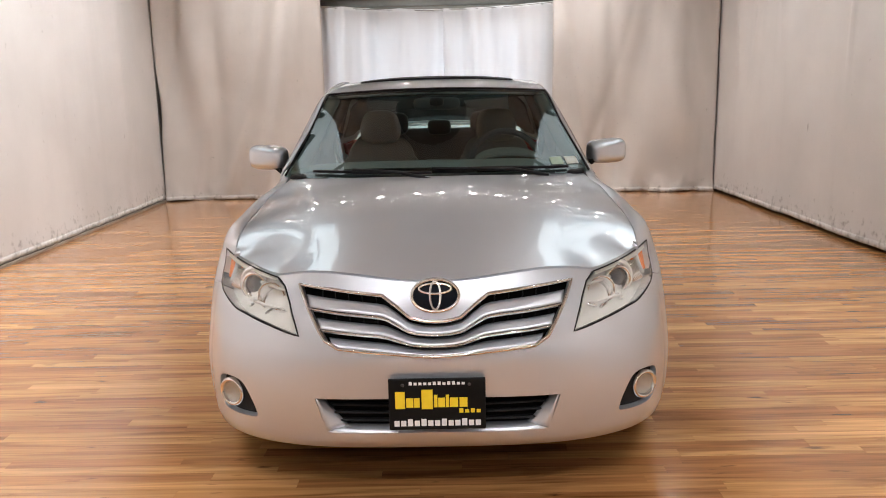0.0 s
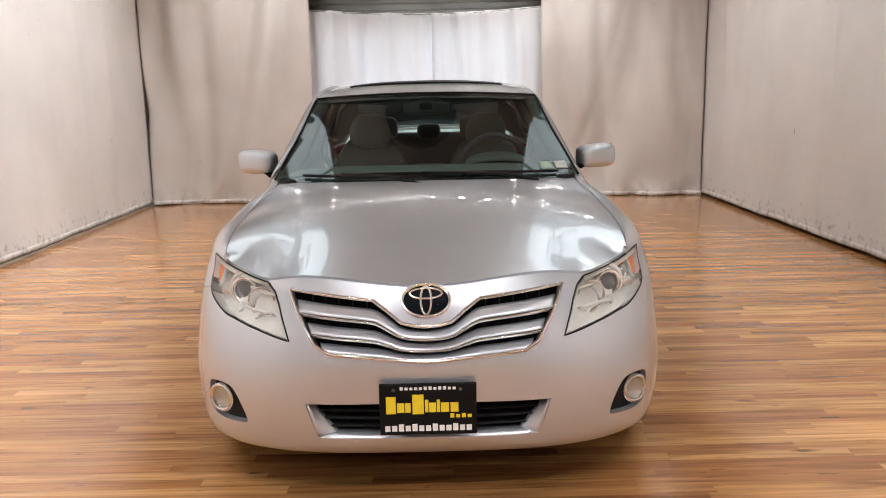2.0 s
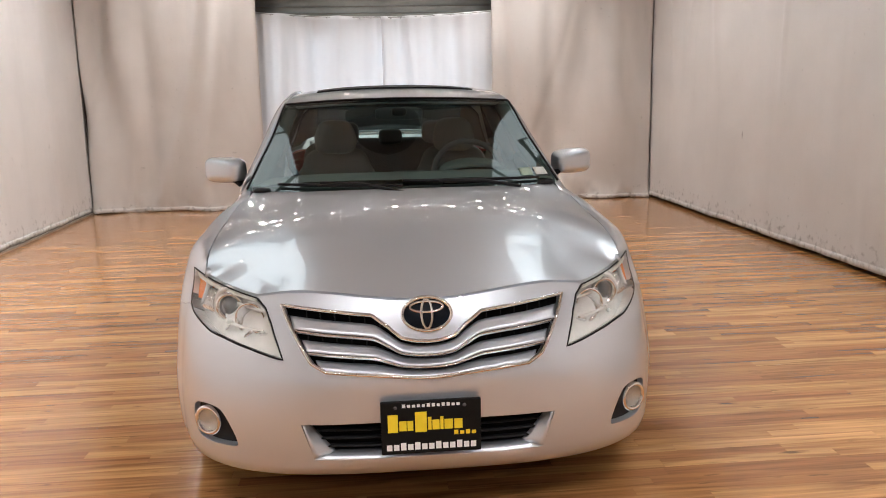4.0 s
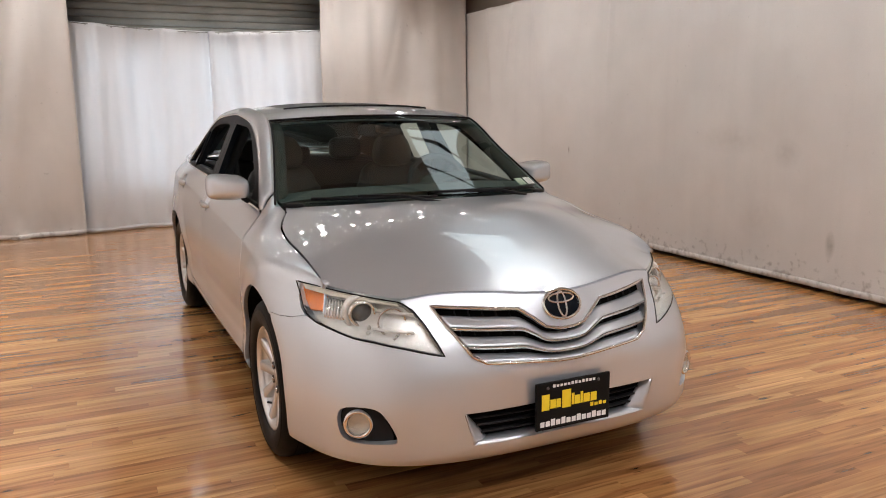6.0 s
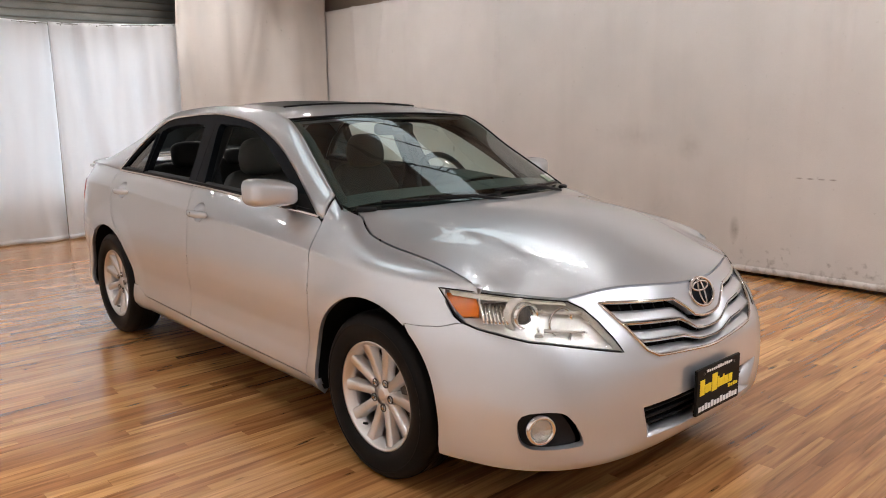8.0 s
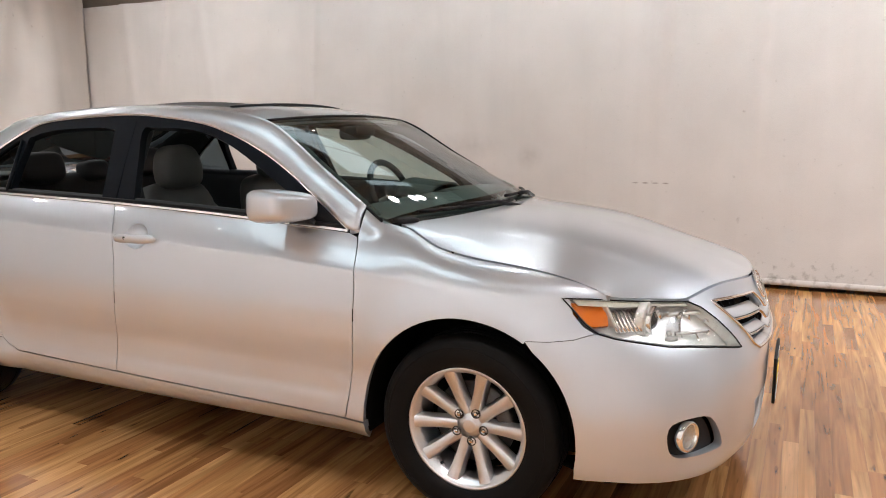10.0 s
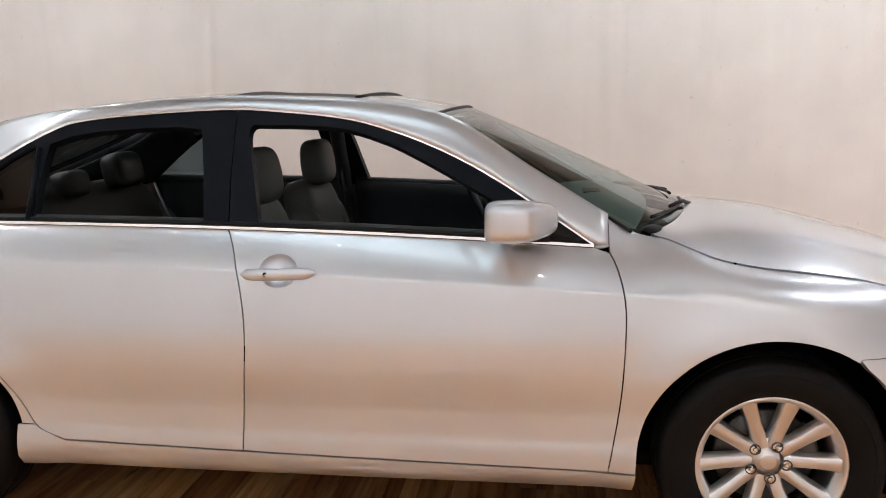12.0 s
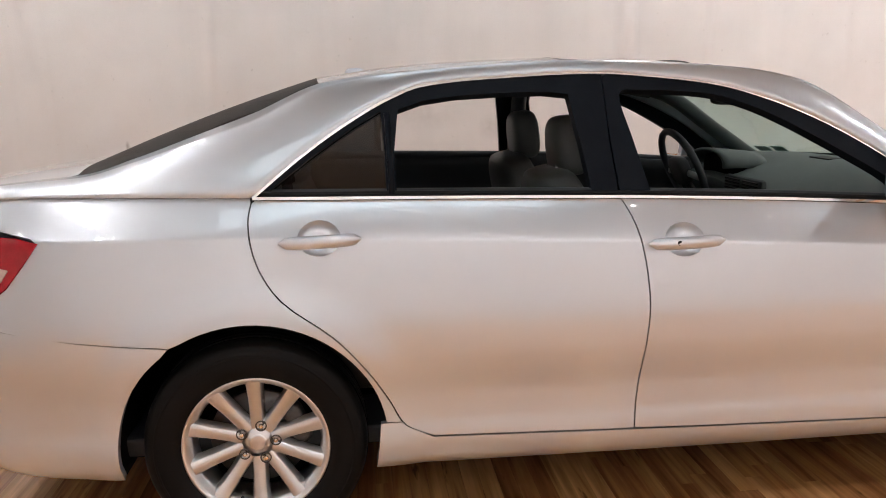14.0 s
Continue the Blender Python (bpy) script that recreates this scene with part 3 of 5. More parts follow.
for row, lamps in LAMPS:
    for x, watts, tilt in lamps:
        sort = (tilt, .018 if abs(x) == 2.2 and row < 2.95 else .044)
        if sort in made:
            copy_thing(made[sort], pose(x, row, LAMP_Z))
        else:
            made[sort] = spot_lamp(x, row, *sort)
    tagged(tube("lamp_track", [(-3.3, row, 3.93), (3.3, row, 3.93)], .02, BEAM, sides=4), "dark steel track carrying spot lamps; most rows are added", "lamp track", "lamp tracks")

box("baseboard", (XL - .10, YF, 0), (XL + .028, YB - .12, .026), BATTEN, None, "", .003)
tagged(bpy.data.objects["baseboard"], "thin worn wooden batten along the foot of the cloth", "baseboard", kind="structure")
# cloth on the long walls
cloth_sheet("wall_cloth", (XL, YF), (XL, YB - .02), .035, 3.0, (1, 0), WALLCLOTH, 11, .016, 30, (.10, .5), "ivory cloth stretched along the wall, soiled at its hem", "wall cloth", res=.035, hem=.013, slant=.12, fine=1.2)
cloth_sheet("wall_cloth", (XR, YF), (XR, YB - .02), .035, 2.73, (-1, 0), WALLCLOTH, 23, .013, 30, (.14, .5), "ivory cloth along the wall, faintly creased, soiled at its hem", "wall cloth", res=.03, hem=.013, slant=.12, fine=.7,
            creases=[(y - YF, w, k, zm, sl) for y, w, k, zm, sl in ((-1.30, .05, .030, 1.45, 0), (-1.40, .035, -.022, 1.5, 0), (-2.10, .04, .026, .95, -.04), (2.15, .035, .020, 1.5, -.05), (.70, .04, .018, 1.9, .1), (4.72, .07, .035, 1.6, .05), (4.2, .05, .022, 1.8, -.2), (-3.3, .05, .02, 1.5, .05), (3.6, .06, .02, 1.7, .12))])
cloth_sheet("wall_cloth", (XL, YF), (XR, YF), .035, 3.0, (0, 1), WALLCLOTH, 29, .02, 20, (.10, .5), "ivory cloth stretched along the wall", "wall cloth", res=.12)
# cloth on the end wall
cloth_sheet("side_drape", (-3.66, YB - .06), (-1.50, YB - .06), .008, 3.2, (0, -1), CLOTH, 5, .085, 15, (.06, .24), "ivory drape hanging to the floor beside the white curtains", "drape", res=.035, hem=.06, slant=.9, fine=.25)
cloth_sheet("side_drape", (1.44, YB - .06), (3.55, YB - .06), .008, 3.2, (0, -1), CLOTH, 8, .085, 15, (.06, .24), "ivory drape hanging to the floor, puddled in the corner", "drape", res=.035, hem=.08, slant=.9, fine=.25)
for i, (x0, x1, sd) in enumerate(((-1.60, .05, 3), (.04, 1.56, 4))):
    c = cloth_sheet("white_curtain", (x0, YB + .05), (x1, YB + .05 + .01 * i), .012, 2.46, (0, -1), CLOTHWHITE, sd, .062, 17, (.05, .17), "white backlit curtain with eyelets along its top edge", "curtain", res=.025, sag=.075, hem=.03, gather=.014, slant=.35, fine=.5, arc=((0, .52), (.52, 1))[i])
    tagged(c, group="white curtains")


def curtain_rail():
    r = thing("curtain_rail", "thin steel wire with eyelets carrying the white curtains", "curtain rail")
    for x0, x1 in ((-1.6, .05), (.04, 1.56)):
        pts = [(x0 + (x1 - x0) * k / 12, YB + .03, 2.445 - .075 * math.sin(math.pi * (x0 + (x1 - x0) * k / 12 + 1.6) / 3.16)) for k in range(13)]
        tube("wire", pts, .004, GREYSTEEL, r)
        for k in range(13):
            q = pts[k]
            lathe("eyelet", [(.005, -.003), (.007, 0), (.005, .003)], pose(q[0], q[1] - .012, q[2] - .012, 90), BEAM, r, "dark eyelet", 10)


curtain_rail()


def shutter():
    t = thing("roller_shutter", "grey steel roller shutter with horizontal ribs above the curtains", "roller shutter", kind="structure", at=(0, YB + .30, 0))
    for k in range(17):
        z = 2.2 + k * .085
        loft("slat", lambda u, v, z=z: (-1.75 + 3.5 * u, -.012 * math.sin(math.pi * v), z + .08 * v), 2, 6, GREYSTEEL, t, thick=.003, flip=False)
    box("guide", (-1.85, -.04, 0), (-1.75, .04, 3.7), GREYSTEEL, t, "", .004)
    box("guide", (1.75, -.04, 0), (1.85, .04, 3.7), GREYSTEEL, t, "", .004)
    box("bottom_rail", (-1.75, -.03, 2.10), (1.75, .02, 2.2), GREYSTEEL, t, "", .004)


shutter()


def floor_strips():
    """Strips along x; the ones round the car's front are single boards, the rest one mesh."""
    rng = random.Random(77)
    w = .062
    single, many_v, many_f = [], [], []
    y = YF
    while y < YB + .6:
        x = XL - .19
        first = rng.uniform(.15, 1.2)
        while x < XR + .185:
            ln, first = first or rng.uniform(.45, 1.5), 0
            x1 = min(x + ln, XR + .19)
            if -3.55 < y < -1.0 and -3.0 < x < .2 and len(single) < 300:
                single.append((x, x1, y))
            else:
                k = len(many_v)
                g = .0003
                z = rng.uniform(-.0004, 0)
                many_v += [(x + g, y + g, z), (x1 - g, y + g, z), (x1 - g, y + w - g, z), (x + g, y + w - g, z),
                           (x + g, y + g, -.003), (x1 - g, y + g, -.003), (x1 - g, y + w - g, -.003), (x + g, y + w - g, -.003)]
                many_f += [tuple(k + i for i in f) for f in ((0, 1, 2, 3), (0, 4, 5, 1), (1, 5, 6, 2), (2, 6, 7, 3), (3, 7, 4, 0))]
            x = x1
        y += w
    tagged(mesh("floor_strips", many_v, many_f, WOOD, floor, "", False), kind="stuff")
    shared = {}
    for x, x1, y in single:
        n = max(4, round((x1 - x) / .1))
        if n not in shared:
            g, ln = .0003, n * .1
            vs = [(g, g, 0), (ln - g, g, 0), (ln - g, w - g, 0), (g, w - g, 0), (g, g, -.003), (ln - g, g, -.003), (ln - g, w - g, -.003), (g, w - g, -.003)]
            ob = mesh("floorboard", vs, [(0, 1, 2, 3), (0, 4, 5, 1), (1, 5, 6, 2), (2, 6, 7, 3), (3, 7, 4, 0)], WOOD, floor, "", False)
            shared[n] = ob.data
        else:
            ob = new("floorboard", shared[n])
            ob.parent = floor
        ob.location, ob.scale = (x, y, 0), ((x1 - x) / (n * .1), 1, 1)


# ---------------------------------------------------------------- the car's shape
def pch(*k):
    """Smooth curve through (t, v) keys, straight beyond its ends."""
    k = sorted(k)
    t = np.array([a[0] for a in k], float)
    v = np.array([a[1] for a in k], float)
    h = np.diff(t)
    d = np.diff(v) / h
    m = np.zeros(len(t))
    m[0], m[-1] = d[0], d[-1]
    for i in range(1, len(t) - 1):
        if d[i - 1] * d[i] > 0:
            m[i] = 3 * (h[i - 1] + h[i]) / ((2 * h[i] + h[i - 1]) / d[i - 1] + (h[i] + 2 * h[i - 1]) / d[i])

    def f(x):
        if x <= t[0]:
            return float(v[0] + m[0] * (x - t[0]))
        if x >= t[-1]:
            return float(v[-1] + m[-1] * (x - t[-1]))
        i = int(np.searchsorted(t, x) - 1)
        s = (x - t[i]) / h[i]
        return float((1 + 2 * s) * (1 - s) ** 2 * v[i] + s * (1 - s) ** 2 * h[i] * m[i]
                     + s * s * (3 - 2 * s) * v[i + 1] + s * s * (s - 1) * h[i] * m[i + 1])
    return f


# the car's master curves: y runs from nose (-) to tail (+), half widths are positive
Z_BELT = pch((-1.6, .90), (-.95, .966), (.2, 1.03), (1.31, 1.056), (1.9, 1.065), (2.35, 1.04))
X_BELT = pch((-1.3, .757), (-.95, .765), (-.3, .79), (.2, .80), (1.0, .80), (1.31, .79), (1.8, .745), (2.3, .66))
Z_CREASE = pch((-1.9, .75), (-1.45, .80), (-1.15, .832), (-.16, .89), (.9, .935), (1.5, .955), (2.1, .955))
W_MAX = pch((-1.45, .908), (-1.0, .898), (0, .905), (1.0, .902), (1.33, .908), (1.7, .90))
W_SIDE = pch((.18, -.105), (.22, -.060), (.26, -.024), (.30, -.013), (.34, -.014), (.40, -.021), (.46, -.021), (.54, -.011), (.61, -.0035), (.68, -.003), (.80, -.016), (.90, -.032), (1.0, -.05))
W_NOSE = pch((.18, -.036), (.23, -.014), (.30, -.002), (.40, .002), (.55, -.003), (.68, -.003), (.80, -.016), (.90, -.032), (1.0, -.05))
NOSE_Y = pch((.18, -2.24), (.21, -2.30), (.26, -2.34), (.33, -2.355), (.45, -2.36), (.52, -2.36), (.6, -2.345), (.7, -2.318), (.76, -2.292), (.82, -2.257), (.9, -2.19))
NOSE_P = pch((.2, 3.4), (.3, 3.05), (.42, 2.98), (.6, 2.6), (.76, 2.0), (.85, 1.9))
TAIL_Y = pch((.2, 2.36), (.3, 2.42), (.6, 2.44), (.75, 2.40), (1.0, 2.36), (1.1, 2.33))
HOOD_Z = pch((-1.30, 1.024), (-1.57, 1.005), (-1.8, .978), (-2.0, .93), (-2.15, .865), (-2.24, .81), (-2.32, .75))
HOOD_K = pch((-2.3, .36), (-2.12, .305), (-2.04, .215), (-1.958, .156), (-1.8, .148), (-1.6, .137), (-1.3, .104), (-1.0, .10))
SHUT_X = pch((-2.0, .73), (-1.958, .742), (-1.75, .765), (-1.5, .768), (-1.30, .757), (-1.22, .732), (-1.14, .698), (-1.08, .702), (-1.02, .712), (-.94, .700))
SHUT_Z = pch((-2.0, .788), (-1.958, .792), (-1.93, .797), (-1.88, .812), (-1.8, .841), (-1.7, .864), (-1.6, .879), (-1.42, .899), (-1.30, .922), (-1.22, .952), (-1.14, .980), (-1.08, .992), (-1.03, 1.013), (-.985, 1.040), (-.94, 1.068))
YC, YT = -1.45, 1.55


def corner(y, z):
    if y < YC:
        u = min(1.0, (YC - y) / (YC - NOSE_Y(z)))
        p = NOSE_P(z)
        return max(0.0, 1 - u ** p) ** (1 / p)
    if y > YT:
        u = min(1.0, (y - YT) / (TAIL_Y(z) - YT))
        return max(0.0, 1 - u ** 2.7) ** (1 / 2.7)
    return 1.0


FRONT_AXLE, REAR_AXLE, HUB_Z = -1.447, 1.329, .325


def flare(y, z):
    """The pressed lip that swells round each wheel arch."""
    r = min(math.hypot(y - FRONT_AXLE, z - .33), math.hypot(y - REAR_AXLE, z - .33))
    t = min(1.0, max(0.0, (.53 - r) / .13))
    return .013 * t * t * (3 - 2 * t)


def side_x(y, z):
    """Half width of the body side at y, z, from sill to belt."""
    yy = min(max(y, YC), 1.7)
    zc = Z_CREASE(y)
    if z <= zc:
        x = W_MAX(yy) + W_SIDE(z)
    else:
        a = W_MAX(yy) + W_SIDE(zc)
        f = (z - zc) / max(.02, Z_BELT(y) - zc)
        x = a + (X_BELT(y) / max(.3, corner(y, z)) - a) * (f * (.72 + .28 * f) if f < 1 else 1 + 1.28 * (f - 1))
    return x * corner(y, z) + flare(y, z)


def nose(a, z):
    """Point of the front bumper's skin: a = angle round the plan (0 ahead, + to x+), z = height."""
    p = NOSE_P(z)
    r = 1 / (abs(math.cos(a)) ** p + abs(math.sin(a)) ** p) ** (1 / p)
    w = W_MAX(YC) + W_NOSE(z)
    y = YC - (YC - NOSE_Y(z)) * r * math.cos(a)
    return Vector((w * r * math.sin(a) + math.copysign(flare(y, z), a), y, z))


def hood_z(x, y):
    u = abs(x) / .75
    return HOOD_Z(y) - HOOD_K(y) * (.4 * u ** 2 + .6 * u ** 4)


DLO_Z = pch((-.94, .966), (-.765, 1.082), (-.643, 1.161), (-.484, 1.247), (-.319, 1.314), (-.15, 1.362), (.02, 1.385), (.255, 1.402),
            (.62, 1.388), (.80, 1.369), (.91, 1.327), (1.026, 1.263), (1.16, 1.173), (1.31, 1.053))
RAIL_X = pch((-1.06, .725), (-.43, .593), (-.2, .578), (.3, .575), (.9, .57), (1.11, .555), (1.5, .575), (1.82, .60), (1.95, .61), (2.34, .60))
RAIL_Z = pch((-1.06, .995), (-.75, 1.185), (-.43, 1.372), (-.25, 1.405), (.27, 1.433), (.8, 1.408), (1.09, 1.376), (1.314, 1.284), (1.489, 1.220), (1.664, 1.157), (1.83, 1.108), (1.95, 1.098), (2.15, 1.075), (2.26, 1.045), (2.34, 1.0))
ROOF_Z = pch((-.47, 1.395), (-.25, 1.437), (0, 1.46), (.27, 1.471), (.6, 1.464), (.85, 1.448), (1.13, 1.412))
SILL_Z = pch((-1.06, .290), (.17, .318), (.81, .333))
car = thing("car", "silver four-door saloon with chrome grille, parked on the wooden floor", "car")


def tum_x(y, z):
    """Half width of the side glass, leaning in towards the roof."""
    return X_BELT(y) - .47 * (z - Z_BELT(y))


def polar(y, z):
    """The nose's angle for a place y, z on its side."""
    u = (YC - y) / (YC - NOSE_Y(z))
    return math.atan2(corner(y, z), u)


AS = .95


def nose_uv(u, v):
    return nose(u / AS, v)


def tail_uv(u, v):
    a = u / AS
    r = 1 / (abs(math.cos(a)) ** 2.7 + abs(math.sin(a)) ** 2.7) ** (1 / 2.7)
    y = YT + (TAIL_Y(v) - YT) * r * math.cos(a)
    base = side_x(y, v) / max(1e-4, corner(y, v)) if corner(y, v) > .02 else W_MAX(1.7) + W_SIDE(min(v, .95))
    return Vector((base * r * math.sin(a), y, v))


def deg(*pts):
    """Outline points given as degrees round the nose and height."""
    return [(radians(a) * AS, z) for a, z in pts]


def both(half):
    """A closed outline from its half with positive angles, listed from the middle below to the middle above."""
    return list(half) + [(-a, z) for a, z in reversed(half) if abs(a) > 1e-6]


# outlines shared by neighbouring panels
ARCH_R = .39
arch_f = [(FRONT_AXLE - ARCH_R * math.cos(t), .33 + ARCH_R * math.sin(t)) for t in np.linspace(-.27, math.pi + .1, 40)]
arch_r = [(REAR_AXLE - ARCH_R * math.cos(t), .33 + (ARCH_R - .008) * math.sin(t)) for t in np.linspace(.15, math.pi + .27, 40)]
HL_LOW = [(61.2, .692), (58, .677), (54.5, .667), (47.5, .646), (43, .640), (36, .624), (31, .609), (28.2, .602)]
HL_IN = [(28.2, .602), (29.6, .645), (32, .70), (34.6, .742), (37.6, .765)]
HL_TOP = [(37.6, .765), (46, .777), (54, .788), (61, .797), (67.6, .801)]


def hood_edge(a):
    lo, hi = .70, .86
    for _ in range(30):
        z = (lo + hi) / 2
        q = nose(a, z)
        if hood_z(q.x, q.y) > z:
            lo = z
        else:
            hi = z
    return z


edge_angles = [radians(37.6) * k / 16 for k in range(17)]
hood_front = [(a, hood_edge(a)) for a in edge_angles]

# ---- front bumper with its openings
GRILLE_TOP = [(0, .660), (2.2, .662), (5.1, .672), (7.8, .706), (11, .739), (22, .749), (30.8, .755)]
GRILLE_LOW = [(0, .550), (2.3, .5505), (10.4, .562), (19.8, .573), (22.6, .597), (25.8, .665), (30.8, .755)]
grille_hole = both(deg(*GRILLE_LOW) + list(reversed(deg(*GRILLE_TOP)))[1:])
intake_half = deg((0, .284), (12, .283), (22.5, .283), (24.6, .404), (12, .408), (0, .411))
fog_r = deg(*[(-a, z) for a, z in rounded([(49.4, .412), (43, .428), (40, .40), (37.6, .32), (39.6, .302), (47.6, .298), (50.0, .34)], 4, True)])
fog_l = [(-a, z) for a, z in fog_r]
low = deg((0, .207), (23.6, .21), (42, .213), (55, .218), (66, .226))
arch_pts = [(polar(y, z) * AS, z) for y, z in arch_f if y < FRONT_AXLE and .235 < z < .655 and y < -1.66]
seam = [(polar(y, z) * AS, z) for y, z in ((-1.665, .667), (-1.74, .668), (-1.81, .675), (-1.86, .690))]
half = low + arch_pts + seam + deg(*HL_LOW[:-1]) + deg(*HL_IN[:-1]) + [(a * AS, z - .002) for a, z in reversed(hood_front)]
bumper = skin("front_bumper", both(half), nose_uv, PAINT, car, "", [grille_hole, both(intake_half), fog_r, fog_l], .028, .03)


def band(name, top, lows, f0, f1, d0, d1, mat, parent, label="", n=60, amax=None, thick=.006, trim=0.0):
    """A bar across the grille: between two fractions of the height from its top, at two depths behind the skin."""
    T, B = pch(*top), pch(*[q for q in lows])

    def fn(u, v):
        s = 2 * u - 1
        f = f0 + (f1 - f0) * v
        # the end of the bar follows the slanted side of the opening
        a_end = 30.8 - (30.8 - 21.5) * min(1, f * 1.02) - trim
        a = abs(s) * a_end
        low_z = pch((0, .550), (2.3, .5505), (10.4, .562), (19.8, .573), (31, .590))(a)
        z = T(min(a, 30.8)) * (1 - f) + low_z * f
        q = nose(radians(a) * (1 if s >= 0 else -1), z)
        d = d0 + (d1 - d0) * v
        return q + Vector((0, d, 0))
    return loft(name, fn, n, 4, mat, parent, label, thick=thick)


grille = skin("grille", grille_hole, lambda u, v: nose_uv(u, v) + Vector((0, .035, 0)), CAVITY, car, "dark recessed grille opening", step=.04, flange=0)
for f0, f1, fc in ((.205, .36, .41), (.565, .69, .735), (.875, .975, .975)):
    band("grille_bar", GRILLE_TOP, GRILLE_LOW, f0, f1, .026, -.002, PAINT, grille, "", thick=.004, trim=.6)
    if fc > f1:
        band("chrome_lip", GRILLE_TOP, GRILLE_LOW, f1, fc, -.005, .004, CHROME, grille, "chrome lower lip of a grille bar", thick=.004, trim=.6)
for k in range(-8, 9):
    a = k * 3.1
    if abs(a) < 26:
        T = pch(*GRILLE_TOP)(abs(a))
        q0, q1 = nose(radians(a), T - .015), nose(radians(a * .93), .59 if abs(a) > 18 else .565)
        tube("grille_rib", [q0 + Vector((0, .028, 0)), q1 + Vector((0, .028, 0))], .003, BLACK, grille, sides=4)
ring = [nose_uv(u, v) for u, v in resample(grille_hole, .02)]
tube("chrome_surround", [p + Vector((0, -.003, 0)) for p in ring], .0062, CHROME, grille, "chrome frame round the grille", 8, True, up=(0, .92, -.39))


def emblem():
    c = Vector((0, -2.294, .735))
    m = Matrix.Translation(c) @ Matrix.Rotation(radians(90 - 23), 4, "X")
    S = Matrix.Diagonal((1, .70, 1, 1))
    base = lathe("emblem", [(.0, .010), (.072, .008), (.078, .0), (.078, -.03)], m @ S, GLOSSBLACK, car, "oval badge: chrome ring on a black disc", 40)

    def oval(rx, ry, dz=0.0):
        return [m @ Vector((rx * math.cos(t), ry * math.sin(t) + dz, .012)) for t in np.linspace(0, 2 * math.pi, 36, endpoint=False)]
    tube("badge_ring", oval(.077, .053), .0058, CHROME, base, "chrome ring", 8, True, up=(0, .87, -.5))
    tube("badge_bar", oval(.052, .017, .022), .0045, CHROME, base, "chrome inlay", 6, True, up=(0, 1, 0))
    tube("badge_bar", oval(.017, .046, 0), .0045, CHROME, base, "chrome inlay", 6, True, up=(0, 1, 0))


emblem()

# ---- lower intake
intake = skin("lower_intake", both(intake_half), lambda u, v: nose_uv(u, v) + Vector((0, .055, 0)), CAVITY, car, "black lower air intake with slats", step=.04, flange=0)
for z in (.315, .343, .371, .397):
    loft("slat", lambda u, v, z=z: nose(radians(-22 + 44 * u), z + .004 * v) + Vector((0, .036 + .016 * v, 0)), 24, 2, BLACK, intake, thick=.005)
loft("chin_shelf", lambda u, v: nose(radians(-22 + 44 * u), .2845 + .012 * v) + Vector((0, .002 + .05 * v, 0)), 24, 2, PAINT, intake, "silver ledge below the intake", thick=.004)
for s in (-1, 1):
    loft("side_bevel", lambda u, v, s=s: nose(radians(s * (24.4 - 1.8 * (1 - u) - 4.4 * v * (1 - .9 * u))), .285 + .118 * u) + Vector((0, .001 + .045 * v, 0)), 6, 4, PAINT, intake, "silver bevelled side of the intake", thick=.003, flip=(s > 0))

# ---- fog lamps
for sgn, hole in ((-1, fog_r), (1, fog_l)):
    f = skin("fog_lamp", hole, lambda u, v: nose_uv(u, v) + Vector((0, .034, 0)), BLACK, car, "round fog lamp in a black bezel", step=.03, flange=0)
    c = nose(radians(sgn * 45.2), .364)
    nrm = Vector((sgn * .45, -.9, 0)).normalized()
    m = Matrix.Translation(c + Vector((0, .012, 0))) @ nrm.to_track_quat("Z", "Y").to_matrix().to_4x4()
    lathe("chrome_ring", [(.040, -.03), (.051, -.02), (.052, .004), (.045, .010), (.038, .004), (.036, -.02)], m, CHROME, f, "chrome ring", 32)
    lathe("reflector", [(.037, .0), (.030, -.004), (.015, -.008), (.0, -.009)], m, FOGGLASS, f, "silvered lamp bowl", 24)
    lathe("lamp_lens", [(.0, .010), (.02, .008), (.038, .002)], m, LENS, f, "clear fog lamp glass", 24).visible_shadow = False

# ---- number plate with lettering that stands as bars
plate = box("number_plate", (-.156, -2.392, .314), (.156, -2.380, .488), PLATE, car, "black dealer plate with yellow and white lettering", .004)


def bars(z0, z1, x0, x1, n, mat, label, y=-2.3925, gap=.25, seed=1):
    rng = random.Random(seed)
    w = (x1 - x0) / n
    bm = bmesh.new()
    for k in range(n):
        r = bmesh.ops.create_cube(bm, size=1)
        hh = (z1 - z0) * (1 if rng.random() < .3 else .78)
        for v in r["verts"]:
            v.co = Vector((x0 + w * (k + gap / 2 + (1 - gap) * (v.co.x + .5)), y + .002 * v.co.y, z0 + hh * (v.co.z + .5)))
    return part("lettering_bar", bm, mat, plate, label)


bars(.468, .479, -.092, .092, 12, WHITE, "thin white lettering", gap=.35, seed=3)
for x0, x1, z0, z1 in ((-.142, -.108, .388, .446), (-.106, -.082, .392, .424), (-.080, -.062, .392, .424), (-.058, -.018, .386, .452), (-.015, -.006, .392, .434),
                       (-.003, .020, .392, .424), (.023, .031, .392, .434), (.034, .062, .392, .424), (.065, .092, .392, .424)):
    bars(z0, z1, x0 + .004, x1 + .008, 1, YELLOW, "large yellow lettering", gap=.18, seed=1)
bars(.372, .386, .068, .142, 4, YELLOW, "small yellow lettering", gap=.3, seed=8)
bars(.328, .352, -.142, .142, 13, WHITE, "white lettering along the foot", gap=.24, seed=9)
